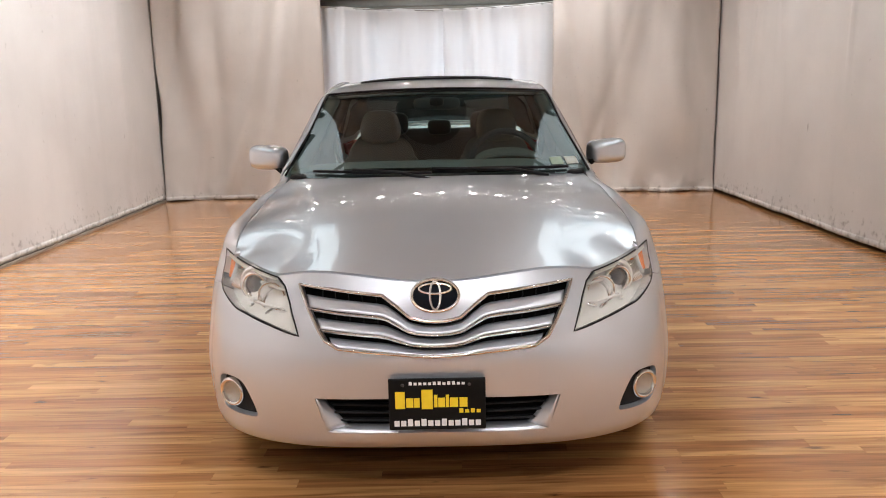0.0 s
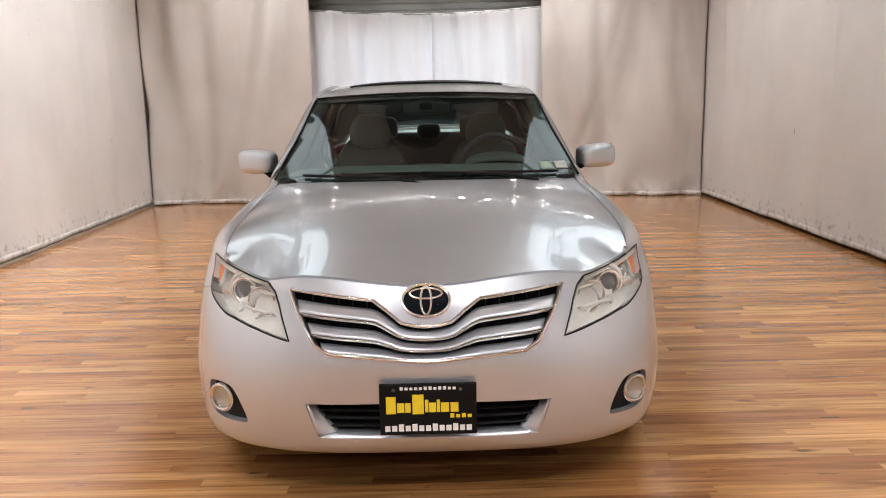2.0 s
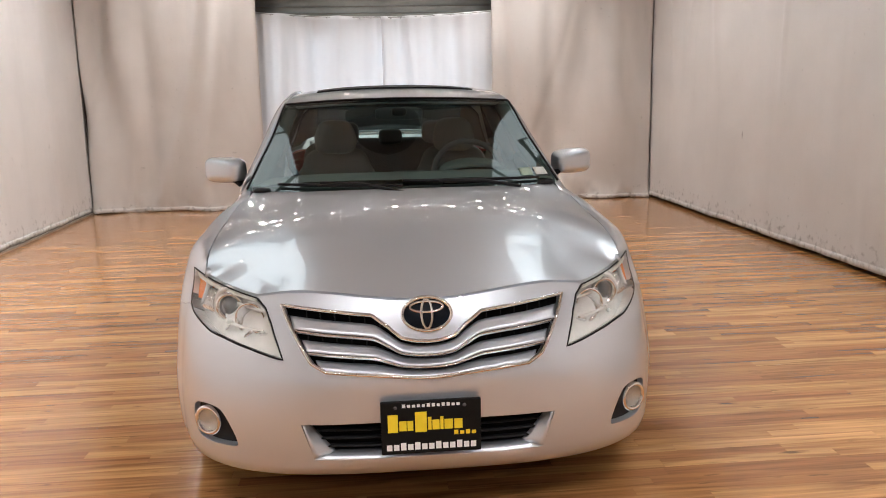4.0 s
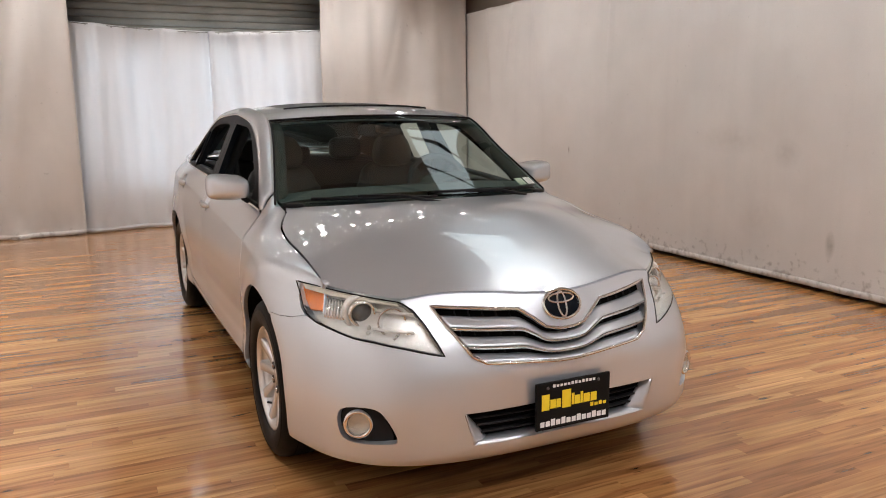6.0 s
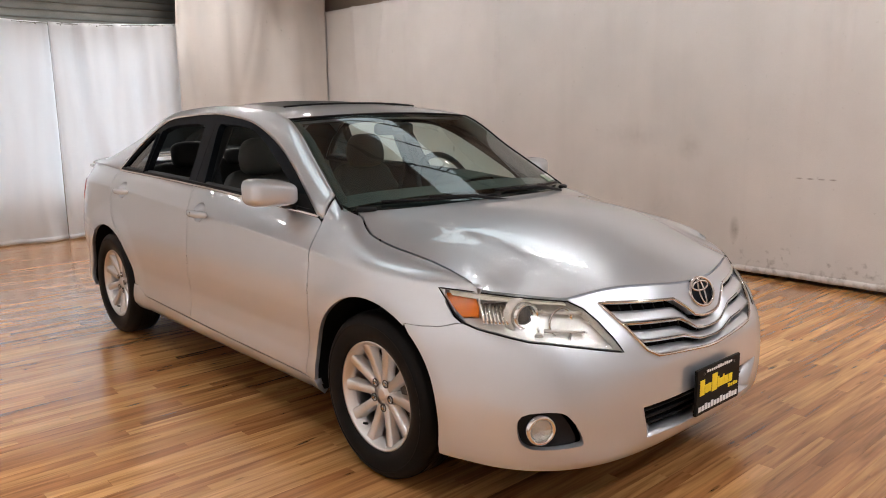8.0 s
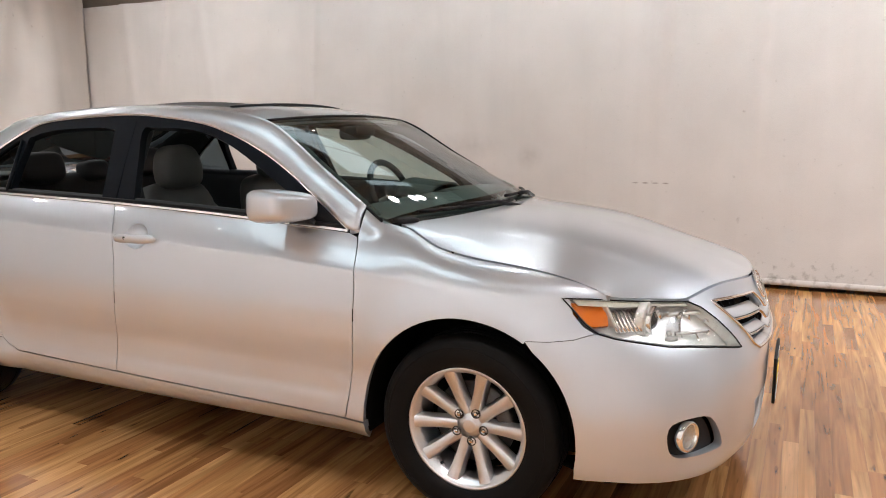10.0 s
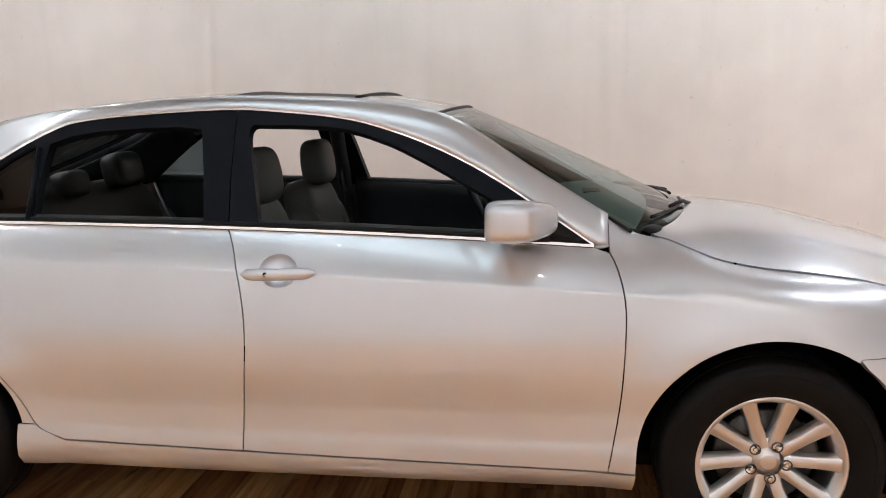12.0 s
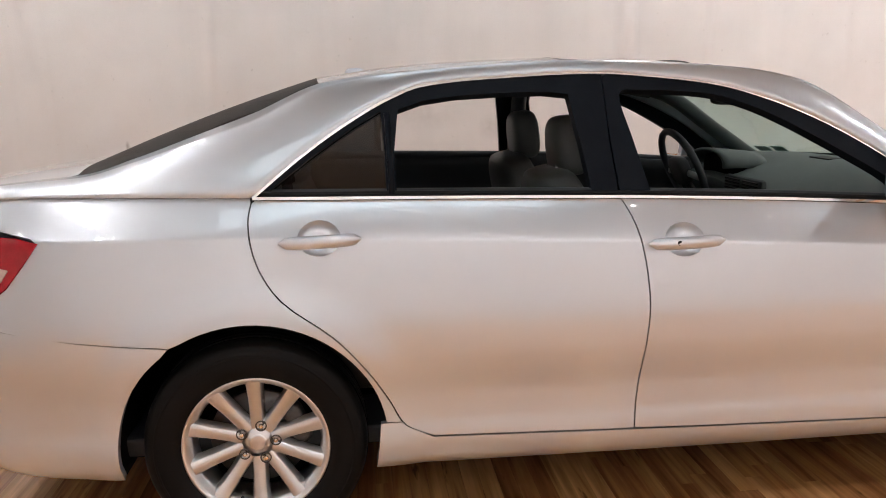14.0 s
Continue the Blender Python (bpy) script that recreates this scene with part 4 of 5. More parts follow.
for x in (-.110, .104):
    lathe("plate_screw", [(.0, .004), (.005, .003), (.006, 0)], pose(x, -2.392, .468, 90), STEEL, plate, "", 10)

# ---- headlamps
for sgn, side in ((-1, "r"), (1, "l")):
    ol = [(sgn * a, z) for a, z in HL_TOP[:-1]] + [(sgn * 67.6, .801), (sgn * 66, .77), (sgn * 63.5, .72)] + [(sgn * a, z) for a, z in HL_LOW] + [(sgn * a, z) for a, z in HL_IN[1:-1]]
    o = shrink(deg(*ol), .004)

    def deep(d):
        return lambda u, v: nose_uv(u, v) + Vector((-sgn * .5 * d, .85 * d, 0))
    hl = skin("headlamp", o, nose_uv, LENS, car, "clear headlamp with projector and amber turn signal", step=.025, flange=.02, lift=.003)
    hl.visible_shadow = False
    skin("housing", shrink(o, .002), nose_uv, REFLECTOR, hl, "silvered reflector housing", step=.025, flange=-.042, lift=-.042)
    tube("black_gasket", [nose_uv(*q) for q in resample(shrink(deg(*ol), .001), .02)], .0028, BLACK, hl, "black rubber edge", 6, True, up=(0, 1, 0))
    am = deg(*[(sgn * a, z) for a, z in ((65.8, .782), (63.8, .742), (61.2, .708), (57.6, .712), (57.2, .742), (58.2, .772))])
    loft("signal_partition", lambda u, v, sgn=sgn: nose(radians(sgn * (56.9 + .8 * u)), .706 + .068 * u) + Vector((-sgn * .5, .85, 0)) * (.004 + .04 * v), 6, 3, REFLECTOR, hl, "silvered partition", thick=.003)
    skin("turn_signal", am, deep(.026), AMBER, hl, "amber turn signal", step=.02, flange=.02)
    br = deg(*[(sgn * a, z) for a, z in ((65, .796), (56, .786), (46, .775), (38.5, .764), (38, .752), (46, .760), (56, .768), (64, .778))])
    skin("frosted_brow", br, deep(.006), surface("frosted_brow_plastic", (.62, .63, .56), (.74, .75, .68), .45, .1, 25, 120), hl, "yellowed frosted strip", step=.02, flange=.01)
    c = nose(radians(sgn * 46.8), .713) + Vector((-sgn * .022, .035, 0))
    m = Matrix.Translation(c) @ Vector((sgn * .25, -1, 0)).to_track_quat("Z", "Y").to_matrix().to_4x4()
    lathe("projector_ring", [(.036, -.03), (.053, -.01), (.050, .010), (.040, .012), (.036, -.01)], m, CHROME, hl, "chrome projector ring", 28)
    lathe("projector_lens", [(.0, .016), (.016, .013), (.029, .004), (.037, -.010)], m, surface("projector_glass", (.05, .055, .06), (.10, .105, .11), .06, .2, 20, 90, coat=1.0), hl, "dark projector lens", 24)
    c2 = nose(radians(sgn * 39.4), .694) + Vector((-sgn * .02, .045, 0))
    m2 = Matrix.Translation(c2) @ Vector((sgn * .2, -1, .05)).to_track_quat("Z", "Y").to_matrix().to_4x4()
    lathe("projector_shroud", [(.053, -.012), (.060, -.002), (.068, -.010), (.074, -.03)], m, REFLECTOR, hl, "pale shroud round the projector", 28)
    lathe("high_beam_bowl", [(.052, .012), (.047, .014), (.042, .0), (.026, -.022), (.0, -.03)], m2, CHROME, hl, "high beam reflector bowl", 24)
    rr = random.Random(5)
    for k in range(7):
        a0 = 50.8 + .85 * k
        tube("reflector_flute", [nose(radians(sgn * (a0 + .6 * t)), .690 + .062 * t) + Vector((-sgn * .012, .026, 0)) for t in (0, .5, 1)], .006, CHROME, hl, "", 6)
    for zz0 in (.722, .668):
        tube("reflector_ledge", [nose(radians(sgn * (34.5 + 9 * t)), zz0 + .006 * t) + Vector((-sgn * .012, .024, 0)) for t in np.linspace(0, 1, 6)], .006, REFLECTOR, hl, "", 6)
    for k in range(14):
        aa, zz = 31 + 20 * rr.random(), .632 + .13 * rr.random()
        lo_z, hi_z = pch(*HL_LOW)(aa) + .012, (.757 if aa > 37.6 else pch(*HL_IN)(aa)) - .01
        if not lo_z < zz < hi_z:
            continue
        c3 = nose(radians(sgn * aa), zz) + Vector((-sgn * .016, .030, 0))
        pad("reflector_facet", Matrix.Translation(c3) @ pose(0, 0, 0, rr.uniform(-40, 40), rr.uniform(-30, 30), rr.uniform(0, 90)), (rr.uniform(.010, .024), .004, rr.uniform(.006, .012)), CHROME if k % 2 else REFLECTOR, hl, "", (.7, .7), 10, 6)

# ---- bonnet
rear = [(x, -1.30 + .22 * (x / .73) ** 2) for x in np.linspace(-.69, .69, 25)]
side_r = [(SHUT_X(y), y) for y in np.linspace(-1.105, -1.89, 30)]
LAMP_TOP = pch(*HL_TOP)
front_r = [(lambda q: (q.x * .998, q.y + .002))(nose(radians(a), LAMP_TOP(a))) for a in (55.5, 53, 50, 47, 44, 41)]
front_r += [(lambda q: (q.x, q.y))(nose(a, z)) for a, z in reversed(hood_front)]
BONNET_MID = pch((-1.30, 1.006), (-1.57, .979), (-1.8, .929), (-2.0, .881), (-2.12, .842), (-2.24, .800), (-2.285, .773), (-2.32, .75))


def cubic(s):
    return (-.5 * s + s * s - .5 * s ** 3, 1 - 2.5 * s * s + 1.5 * s ** 3, .5 * s + 2 * s * s - 1.5 * s ** 3, -.5 * s * s + .5 * s ** 3)


def pressed_sheet():
    """Heights of the bonnet on a grid: a stiff sheet pinned along its shut lines, the lamps and the nose."""
    h, x0, y0, nx, ny = .05, 0.0, -2.40, 18, 29
    pins = []
    for y in np.linspace(-1.89, -1.11, 60):
        pins.append((SHUT_X(y), y, SHUT_Z(y), 30))
    for a in np.linspace(37.6, 57, 40):
        q = nose(radians(a), LAMP_TOP(a))
        pins.append((q.x, q.y, q.z + .002, 30))
    for a, z in hood_front:
        q = nose(a, z)
        pins.append((q.x, q.y, z, 30))
    for y in np.arange(-2.26, -1.06, .03):
        pins.append((0, y, BONNET_MID(y), 6))
        for u in (.2, .4, .6, .75, .88):
            if y > -1.95:
                k = BONNET_MID(y) - SHUT_Z(y)
                pins.append((u * SHUT_X(y), y, BONNET_MID(y) - k * (.6 * u ** 2 + .4 * u ** 3), 1.2))
    n = nx * ny
    M, R = np.zeros((n, n)), np.zeros(n)

    def tie(terms, value, k):
        for i, a in terms:
            R[i] += k * k * a * value
            for j, b in terms:
                M[i, j] += k * k * a * b
    idx = lambda i, j: j * nx + abs(i)
    bend = 4.0
    for j in range(ny):
        for i in range(nx):
            for st, ok in ((((i - 1, j, 1), (i, j, -2), (i + 1, j, 1)), i < nx - 1), (((i, j - 1, 1), (i, j, -2), (i, j + 1, 1)), 0 < j < ny - 1),
                           (((i, j, 1.41), (i + 1, j, -1.41), (i, j + 1, -1.41), (i + 1, j + 1, 1.41)), i < nx - 1 and j < ny - 1)):
                if ok:
                    tie([(idx(a, b), k) for a, b, k in st], 0.0, bend)
    for x, y, z, k in pins:
        fx, fy = (x - x0) / h, (y - y0) / h
        i, j = min(nx - 3, int(fx)), min(ny - 3, int(fy))
        fx, fy = fx - i, fy - j
        wx, wy = cubic(fx), cubic(fy)
        tie([(idx(i - 1 + a, min(ny - 1, max(0, j - 1 + b))), wx[a] * wy[b]) for a in range(4) for b in range(4)], z, k)
    return np.linalg.solve(M + 1e-9 * np.eye(n), R).reshape(ny, nx), h, y0


SHEET, SHEET_H, SHEET_Y = pressed_sheet()


def bonnet_uv(x, y):
    """The bonnet with its softly raised middle."""
    ny, nx = SHEET.shape
    fx, fy = abs(x) / SHEET_H, (y - SHEET_Y) / SHEET_H
    i, j = min(nx - 3, int(fx)), min(ny - 3, max(1, int(fy)))
    wx, wy = cubic(fx - i), cubic(fy - j)
    z = sum(wy[b] * wx[a] * SHEET[j - 1 + b, abs(i - 1 + a)] for a in range(4) for b in range(4))
    edge = .455 + .17 * (y + 2.0)
    rise = .5 - .5 * math.tanh((abs(x) - edge) / .02)
    crest = 1 - min(1.0, abs(x) / SHUT_X(max(y, -1.9))) ** 18
    z += .005 * crest * min(1, max(0, (y + 1.95) / .25))
    return x, y, z + .003 + .006 * rise * min(1, max(0, (y + 2.20) / .35)) * min(1, max(0, (-1.34 - y) / .3))


hood_out = rear + side_r[1:] + [(q[0], q[1]) for q in front_r] + [(-q[0], q[1]) for q in reversed(front_r[:-1])] + [(-x, y) for x, y in reversed(side_r[1:])]
hood = skin("bonnet", shrink(hood_out, .0045), bonnet_uv, PAINT, car, "", lines=[[(k * (.455 + .17 * (y + 2.0) + d), y) for y in np.linspace(-2.18, -1.36, 40)] for k in (-1, 1) for d in (-.02, .02)], step=.026, flange=.02, out=(0, 0, 1))
# black sheet under the bonnet stands in for the shade in its shut lines
skin("bonnet_gap_shade", shrink(hood_out, .045), lambda x, y: (x, y, bonnet_uv(x, y)[2] - .03), CAVITY, car, "black sheet for the shade in the bonnet's gaps", step=.06, flange=.02, out=(0, 0, 1))


# ---- wings
def fender_uv(y, r):
    zc = Z_CREASE(y)
    if r <= zc:
        return side_x(y, r), y, r
    t = min(1.15, (r - zc) / .16)
    ex, hx, hz = side_x(y, zc), SHUT_X(y), SHUT_Z(y)
    cx, cz = ex - .026, zc + .90 * (hz - zc)
    x, z = (1 - t) ** 2 * ex + 2 * t * (1 - t) * cx + t * t * hx, (1 - t) ** 2 * zc + 2 * t * (1 - t) * cz + t * t * hz
    # towards the door the wing takes over the door's shoulder
    w = min(1.0, max(0.0, (y + 1.32) / .30))
    w = w * w * (3 - 2 * w)
    zb = Z_BELT(y)
    v = (z - zb) / max(.01, hz - zb)
    over = X_BELT(y) + (hx - X_BELT(y)) * v + .038 * v * (1 - v) if z > zb and hz > zb + .01 else side_x(y, z)
    return x + (over - x) * w, y, z


SEAM1 = rounded([(-.935, 1.0), (-.989, .929), (-1.016, .828), (-1.019, .708), (-1.006, .497), (-.974, .294)], 4)
SEAM2 = rounded([(.213, 1.031), (.178, .951), (.150, .812), (.144, .671), (.168, .453), (.177, .320)], 4)
SEAM3 = rounded([(1.306, 1.056), (1.316, .99), (1.294, .876), (1.228, .773), (1.088, .664), (.994, .555), (.93, .453), (.885, .375), (.80, .3325)], 4)
top_r = [(y, Z_CREASE(y) + .16) for y in np.linspace(-.974, -1.902, 40)]


def wing_rise(y, z):
    """The wing's own height coordinate for a true height z above its crease."""
    zc, hz = Z_CREASE(y), SHUT_Z(y)
    q = (z - zc) / (hz - zc)
    return z if q <= 0 else zc + .16 * (1.8 - math.sqrt(max(0.0, 3.24 - 3.2 * min(q, 1.0)))) / 1.6


wing = [(y, wing_rise(y, z)) for y, z in reversed(SEAM1) if z < .968] + top_r + [(-1.90, wing_rise(-1.90, .789)), (-1.84, wing_rise(-1.84, .791)), (-1.785, wing_rise(-1.785, .796)), (-1.80, .752), (-1.835, .715), (-1.872, .693),
                                         (-1.86, .690), (-1.81, .675), (-1.74, .668), (-1.668, .667)]
wing += [(y, z) for y, z in arch_f if (y > -1.665 and z > .30)] + [(-1.055, .292)]


def sided(fn, s):
    def g(u, v):
        x, y, z = fn(u, v)
        return s * x, y, z
    return g


def heightfield(y, z):
    return side_x(y, z), y, z


def oval2(cy, cz, ry, rz, n=22):
    return [(cy + ry * math.cos(2 * math.pi * k / n), cz + rz * math.sin(2 * math.pi * k / n)) for k in range(n)]


belt = lambda y0, y1, n: [(y, Z_BELT(y) - .004) for y in np.linspace(y0, y1, n)]
door_f = belt(-.935, .213, 16) + list(SEAM2)[1:] + [(y, SILL_Z(y)) for y in np.linspace(.15, -.95, 14)] + list(reversed(SEAM1[1:]))
door_f = [q for q in door_f if q[1] <= Z_BELT(q[0]) + .001]
door_r = belt(.213, 1.30, 16) + list(SEAM3)[1:] + [(y, SILL_Z(y)) for y in np.linspace(.76, .20, 8)] + list(reversed(SEAM2[1:]))
quarter = [(y, Z_BELT(y) + .006) for y in np.linspace(1.312, 2.06, 12)] + [(2.06, .985), (1.92, .962), (1.905, .950), (1.945, .89), (2.0, .824), (2.06, .78), (2.06, .702), (1.9, .682), (1.7, .662), (1.575, .656), (1.548, .652)]
quarter += [(y, z) for y, z in reversed(arch_r) if y < 1.538 and z > .385 and (z > .6 or y < 1.2)] + [(.90, .385)] + list(reversed(SEAM3[1:-4]))
sill = [(-1.055, .288)] + [(y, SILL_Z(y) - .004) for y in np.linspace(-.97, .80, 20)] + [(.880, .369), (.897, .3835), (.958, .384), (.966, .31), (.975, .232), (.4, .228), (-.4, .224), (-1.05, .218)]
CREASES = [[(y, Z_CREASE(y) + dz) for y in np.linspace(-1.95, 2.05, 120)] for dz in (-.006, .006)]
HANDLES = ((-.091, .149, .903), (.996, 1.232, .943))

for s in (-1, 1):
    skin("wing", shrink(wing, .002), sided(fender_uv, s), PAINT, car, step=.028, flange=.018, lines=CREASES)
    pad("wing_corner", Matrix.Translation((s * .756, -.953, .966)) @ pose(0, 0, 0, -8), (.009, .024, .009), PAINT, car, "small silver corner piece below the windscreen pillar", (.6, .6), 14, 8)
    skin("rear_quarter", shrink(quarter, .002), sided(heightfield, s), PAINT, car, step=.03, flange=.018, lines=CREASES)
    skin("sill", sill, sided(heightfield, s), PAINT, car, step=.04, flange=.03)
    for nm, ol, (y0, y1, hz) in (("front_door", door_f, HANDLES[0]), ("rear_door", door_r, HANDLES[1])):
        yc = (y0 + y1) / 2 + .003
        cup = oval2(yc, hz + .002, .062, .050)
        d = skin(nm, shrink(ol, .002), sided(heightfield, s), PAINT, car, "", [cup], .03, .018, lines=CREASES)
        # hollow behind the grip, and the grip itself
        nx = side_x(yc, hz)

        def bowl(u, v, yc=yc, hz=hz, s=s):
            a, r = 2 * math.pi * u, 1 - v
            y, z = yc + .062 * r * math.cos(a), hz + .002 + .050 * r * math.sin(a)
            return s * (side_x(y, z) - .026 * (1 - r ** 3)), y, z
        loft("handle_hollow", bowl, 24, 6, PAINT, d, flip=(s > 0))
        pts = [(s * (side_x(y0 + (y1 - y0) * t, hz) + .010 + .016 * math.sin(math.pi * t)), y0 + (y1 - y0) * t, hz - .006 * t) for t in np.linspace(0, 1, 13)]
        pos, faces, m_ = [], [], 10
        for i, q in enumerate(pts):
            t = i / 12
            w = .0175 * (max(0, 1 - abs(2 * t - 1) ** 6)) ** .5 + .002
            for k in range(m_):
                an = 2 * math.pi * k / m_
                pos.append(Vector(q) + Vector((s * math.cos(an) * min(.010, w), 0, math.sin(an) * w)))
        for i in range(12):
            for k in range(m_):
                f = (i * m_ + k, i * m_ + (k + 1) % m_, (i + 1) * m_ + (k + 1) % m_, (i + 1) * m_ + k)
                faces.append(f if s > 0 else tuple(reversed(f)))
        mesh("door_handle", pos, faces, PAINT, d, "silver pull handle")
        if nm == "front_door":
            ky = .062
            lathe("keyhole", [(.0, .003), (.007, .003), (.0075, -.004)], Matrix.Translation((s * (side_x(ky, hz) + .031), ky, hz - .001)) @ pose(0, 0, 0, 0, 90 * s, 0), BLACK, d, "dark key lock", 14)

# ---- tail: bumper, boot and lamps close the car behind
arch_b = sorted([q for q in arch_r if q[0] > 1.545 and .25 < q[1] < .648], key=lambda q: q[1])
tb = deg((0, .24), (40, .24), (70, .243)) + [(math.atan2(corner(y, z), (y - YT) / (TAIL_Y(z) - YT)) * AS, z) for y, z in [(1.712, .246)] + arch_b + [(1.552, .651), (1.578, .655), (1.7, .661), (1.80, .671)]]
tb += deg((66, .688), (58, .70), (30, .69), (0, .69))
skin("rear_bumper", both(tb), tail_uv, PAINT, car, step=.035, flange=.02)
for s in (-1, 1):
    tl = [(s * a, z) for a, z in ((66.3, .951), (62, .963), (52, .967), (40, .965), (40, .78), (52, .775), (57, .79), (60, .824), (63.5, .89))]
    t = skin("tail_lamp", deg(*tl), tail_uv, RED, car, "red tail lamp wrapping the corner", step=.03, flange=.03, lift=.004)
    skin("clear_stripe", deg(*[(s * a, z) for a, z in ((60.5, .875), (54, .89), (45, .885), (45, .855), (54, .845), (59, .84))]), tail_uv, surface("clear_lamp_stripe", (.55, .4, .38), (.7, .55, .5), .2, 0, 30, 90), t, "pale reversing lamp stripe", step=.03, flange=.01, lift=.007)
boot_face = deg((0, .70), (44, .70), (45, 1.03), (20, 1.04), (0, 1.04))
skin("boot_lid", both(boot_face), tail_uv, PAINT, car, step=.05, flange=.02)


def deck(u, v):
    y = 1.87 + .38 * v
    xe = RAIL_X(y) + .004
    x = (2 * u - 1) * xe
    edge, midz = RAIL_Z(y), pch((1.87, 1.126), (2.1, 1.104), (2.25, 1.08), (2.34, 1.04))(y)
    return x, y + .03 * (1 - (x / xe) ** 2) * v, edge + (midz - edge) * (1 - abs(x / xe) ** 2.6)


loft("boot_top", deck, 30, 10, PAINT, car, thick=.01)


# ---- roof, pillars and glass
def pillar(s):
    def fn(u, v):
        y = -.972 + (2.11 + .972) * u
        if y < -.94:
            az, ax = .966 + (-.94 - y) * .17, .765 - (-.94 - y) * .33
        elif y < 1.31:
            az, ax = DLO_Z(max(y, -.94)), tum_x(y, DLO_Z(max(y, -.94)))
        else:
            az, ax = Z_BELT(y), X_BELT(y)
        bx, bz = RAIL_X(y), RAIL_Z(y)
        d = Vector((bx - ax, 0, bz - az))
        n = Vector((d.z, 0, -d.x))
        n = n.normalized() if n.length > 1e-6 else Vector((1, 0, 0))
        if n.x < 0:
            n = -n
        k = .011 + .010 * max(0, min(1, (y - .9) / .6))
        q = Vector((ax, y, az)) + d * v + n * k * 4 * v * (1 - v)
        if y > .9:
            # behind the windows one surface runs from the belt to the roof: the glass's lean at its foot, rounded over at the top
            w = min(1.0, (y - .9) / .4)
            w = w * w * (3 - 2 * w)
            zb, xb = Z_BELT(y), X_BELT(y)
            z = az + (bz - az) * v
            t = (1.44 - math.sqrt(max(0.0, 2.0736 - 1.76 * min(1.0, max(0.0, (z - zb) / max(.01, bz - zb)))))) / .88
            cx = max(bx + .01, xb - .47 * .72 * (bz - zb))
            q = q.lerp(Vector(((1 - t) ** 2 * xb + 2 * t * (1 - t) * cx + t * t * bx, y, z)), w)
        return s * q.x, q.y, q.z
    return fn


for s in (-1, 1):
    loft("roof_pillar", pillar(s), 124, 8, PAINT, car, "", thick=-.012 if s < 0 else .012, flip=(s < 0))


def roof_uv(x, y):
    e = RAIL_X(y)
    u = min(1.1, abs(x) / e)
    return x, y, RAIL_Z(y) + (ROOF_Z(y) - RAIL_Z(y)) * (1 - u ** 2.4)


roof_out = [(RAIL_X(-.43) * t, -.43 - .045 * (1 - t * t)) for t in np.linspace(-1, 1, 21)] + [(RAIL_X(y), y) for y in np.linspace(-.40, 1.09, 24)]
roof_out += [(RAIL_X(1.11) * t, 1.11 + .03 * (1 - t * t)) for t in np.linspace(1, -1, 21)] + [(-RAIL_X(y), y) for y in np.linspace(1.09, -.40, 24)]
sun = [(-.43, -.13), (.43, -.13), (.45, .02), (.45, .28), (.43, .31), (-.43, .31), (-.45, .28), (-.45, .02)]
roof = skin("roof", roof_out, roof_uv, PAINT, car, "", [sun], .035, .03, out=(0, 0, 1))
skin("sunroof_glass", shrink(sun, .002), lambda x, y: (x, y, roof_uv(x, y)[2] - .006 + .007 * max(0, (y - .2) / .11) ** 2), GLOSSBLACK, roof, "dark glass sunroof panel", step=.05, flange=.03, out=(0, 0, 1))
tube("wind_deflector", [(x, -.135 - .03 * (1 - (x / .44) ** 2), roof_uv(x, -.14)[2] + .001) for x in np.linspace(-.44, .44, 15)], .007, BLACK, roof, "raised black wind deflector", 6, flat=1.6)
skin("headliner", shrink(roof_out, .03), lambda x, y: (x, y, roof_uv(x, y)[2] - .045), LINER, roof, "pale cloth headliner", step=.08, flange=0, out=(0, 0, -1))
pad("aerial", Matrix.Translation((0, 1.0, 1.422)), (.018, .04, .024), PAINT, roof, "small roof aerial", (.7, .7), 14, 8)


def screen(y0, y1, c0, c1, bulge):
    def fn(u, v):
        s = 2 * u - 1
        ys = y0 + (y1 - y0) * v
        a = Vector((RAIL_X(ys), ys, RAIL_Z(ys)))
        cy, cz = c0[0] + (c1[0] - c0[0]) * v, c0[1] + (c1[1] - c0[1]) * v + bulge * 4 * v * (1 - v)
        q = s * s
        return s * a.x, cy + (a.y - cy) * q, cz + (a.z - cz) * q
    return fn


WS = screen(-1.06, -.43, (-1.315, 1.005), (-.475, 1.394), .008)
RS = screen(1.11, 1.86, (1.135, 1.412), (1.925, 1.128), .014)
ws = loft("windscreen", WS, 36, 26, GLASS, car, "laminated windscreen")
ws.visible_shadow = False
tube("screen_seal", [WS(t, 1) for t in np.linspace(0, 1, 30)], .006, BLACK, ws, "black rubber seal", 6)
for u in (0.0, 1.0):
    tube("screen_seal", [WS(u, t) for t in np.linspace(0.02, 1, 24)], .0055, BLACK, ws, "black rubber seal", 6)
loft("black_band", lambda u, v: Vector(WS(.02 + .96 * u, .0 + .05 * v)) + Vector((0, .004, -.004)), 30, 3, BLACK, ws, "black printed border", thick=.002)
loft("black_band", lambda u, v: Vector(WS(.02 + .96 * u, .965 + .035 * v)) + Vector((0, .004, -.004)), 30, 3, BLACK, ws, "black printed border", thick=.002)
rs = loft("rear_window", RS, 30, 20, REARGLASS, car, "tinted rear window")
rs.visible_shadow = False
for u in (0.0, 1.0):
    tube("window_seal", [RS(u, t) for t in np.linspace(0, 1, 24)], .013, BLACK, rs, "black rubber seal", 6)
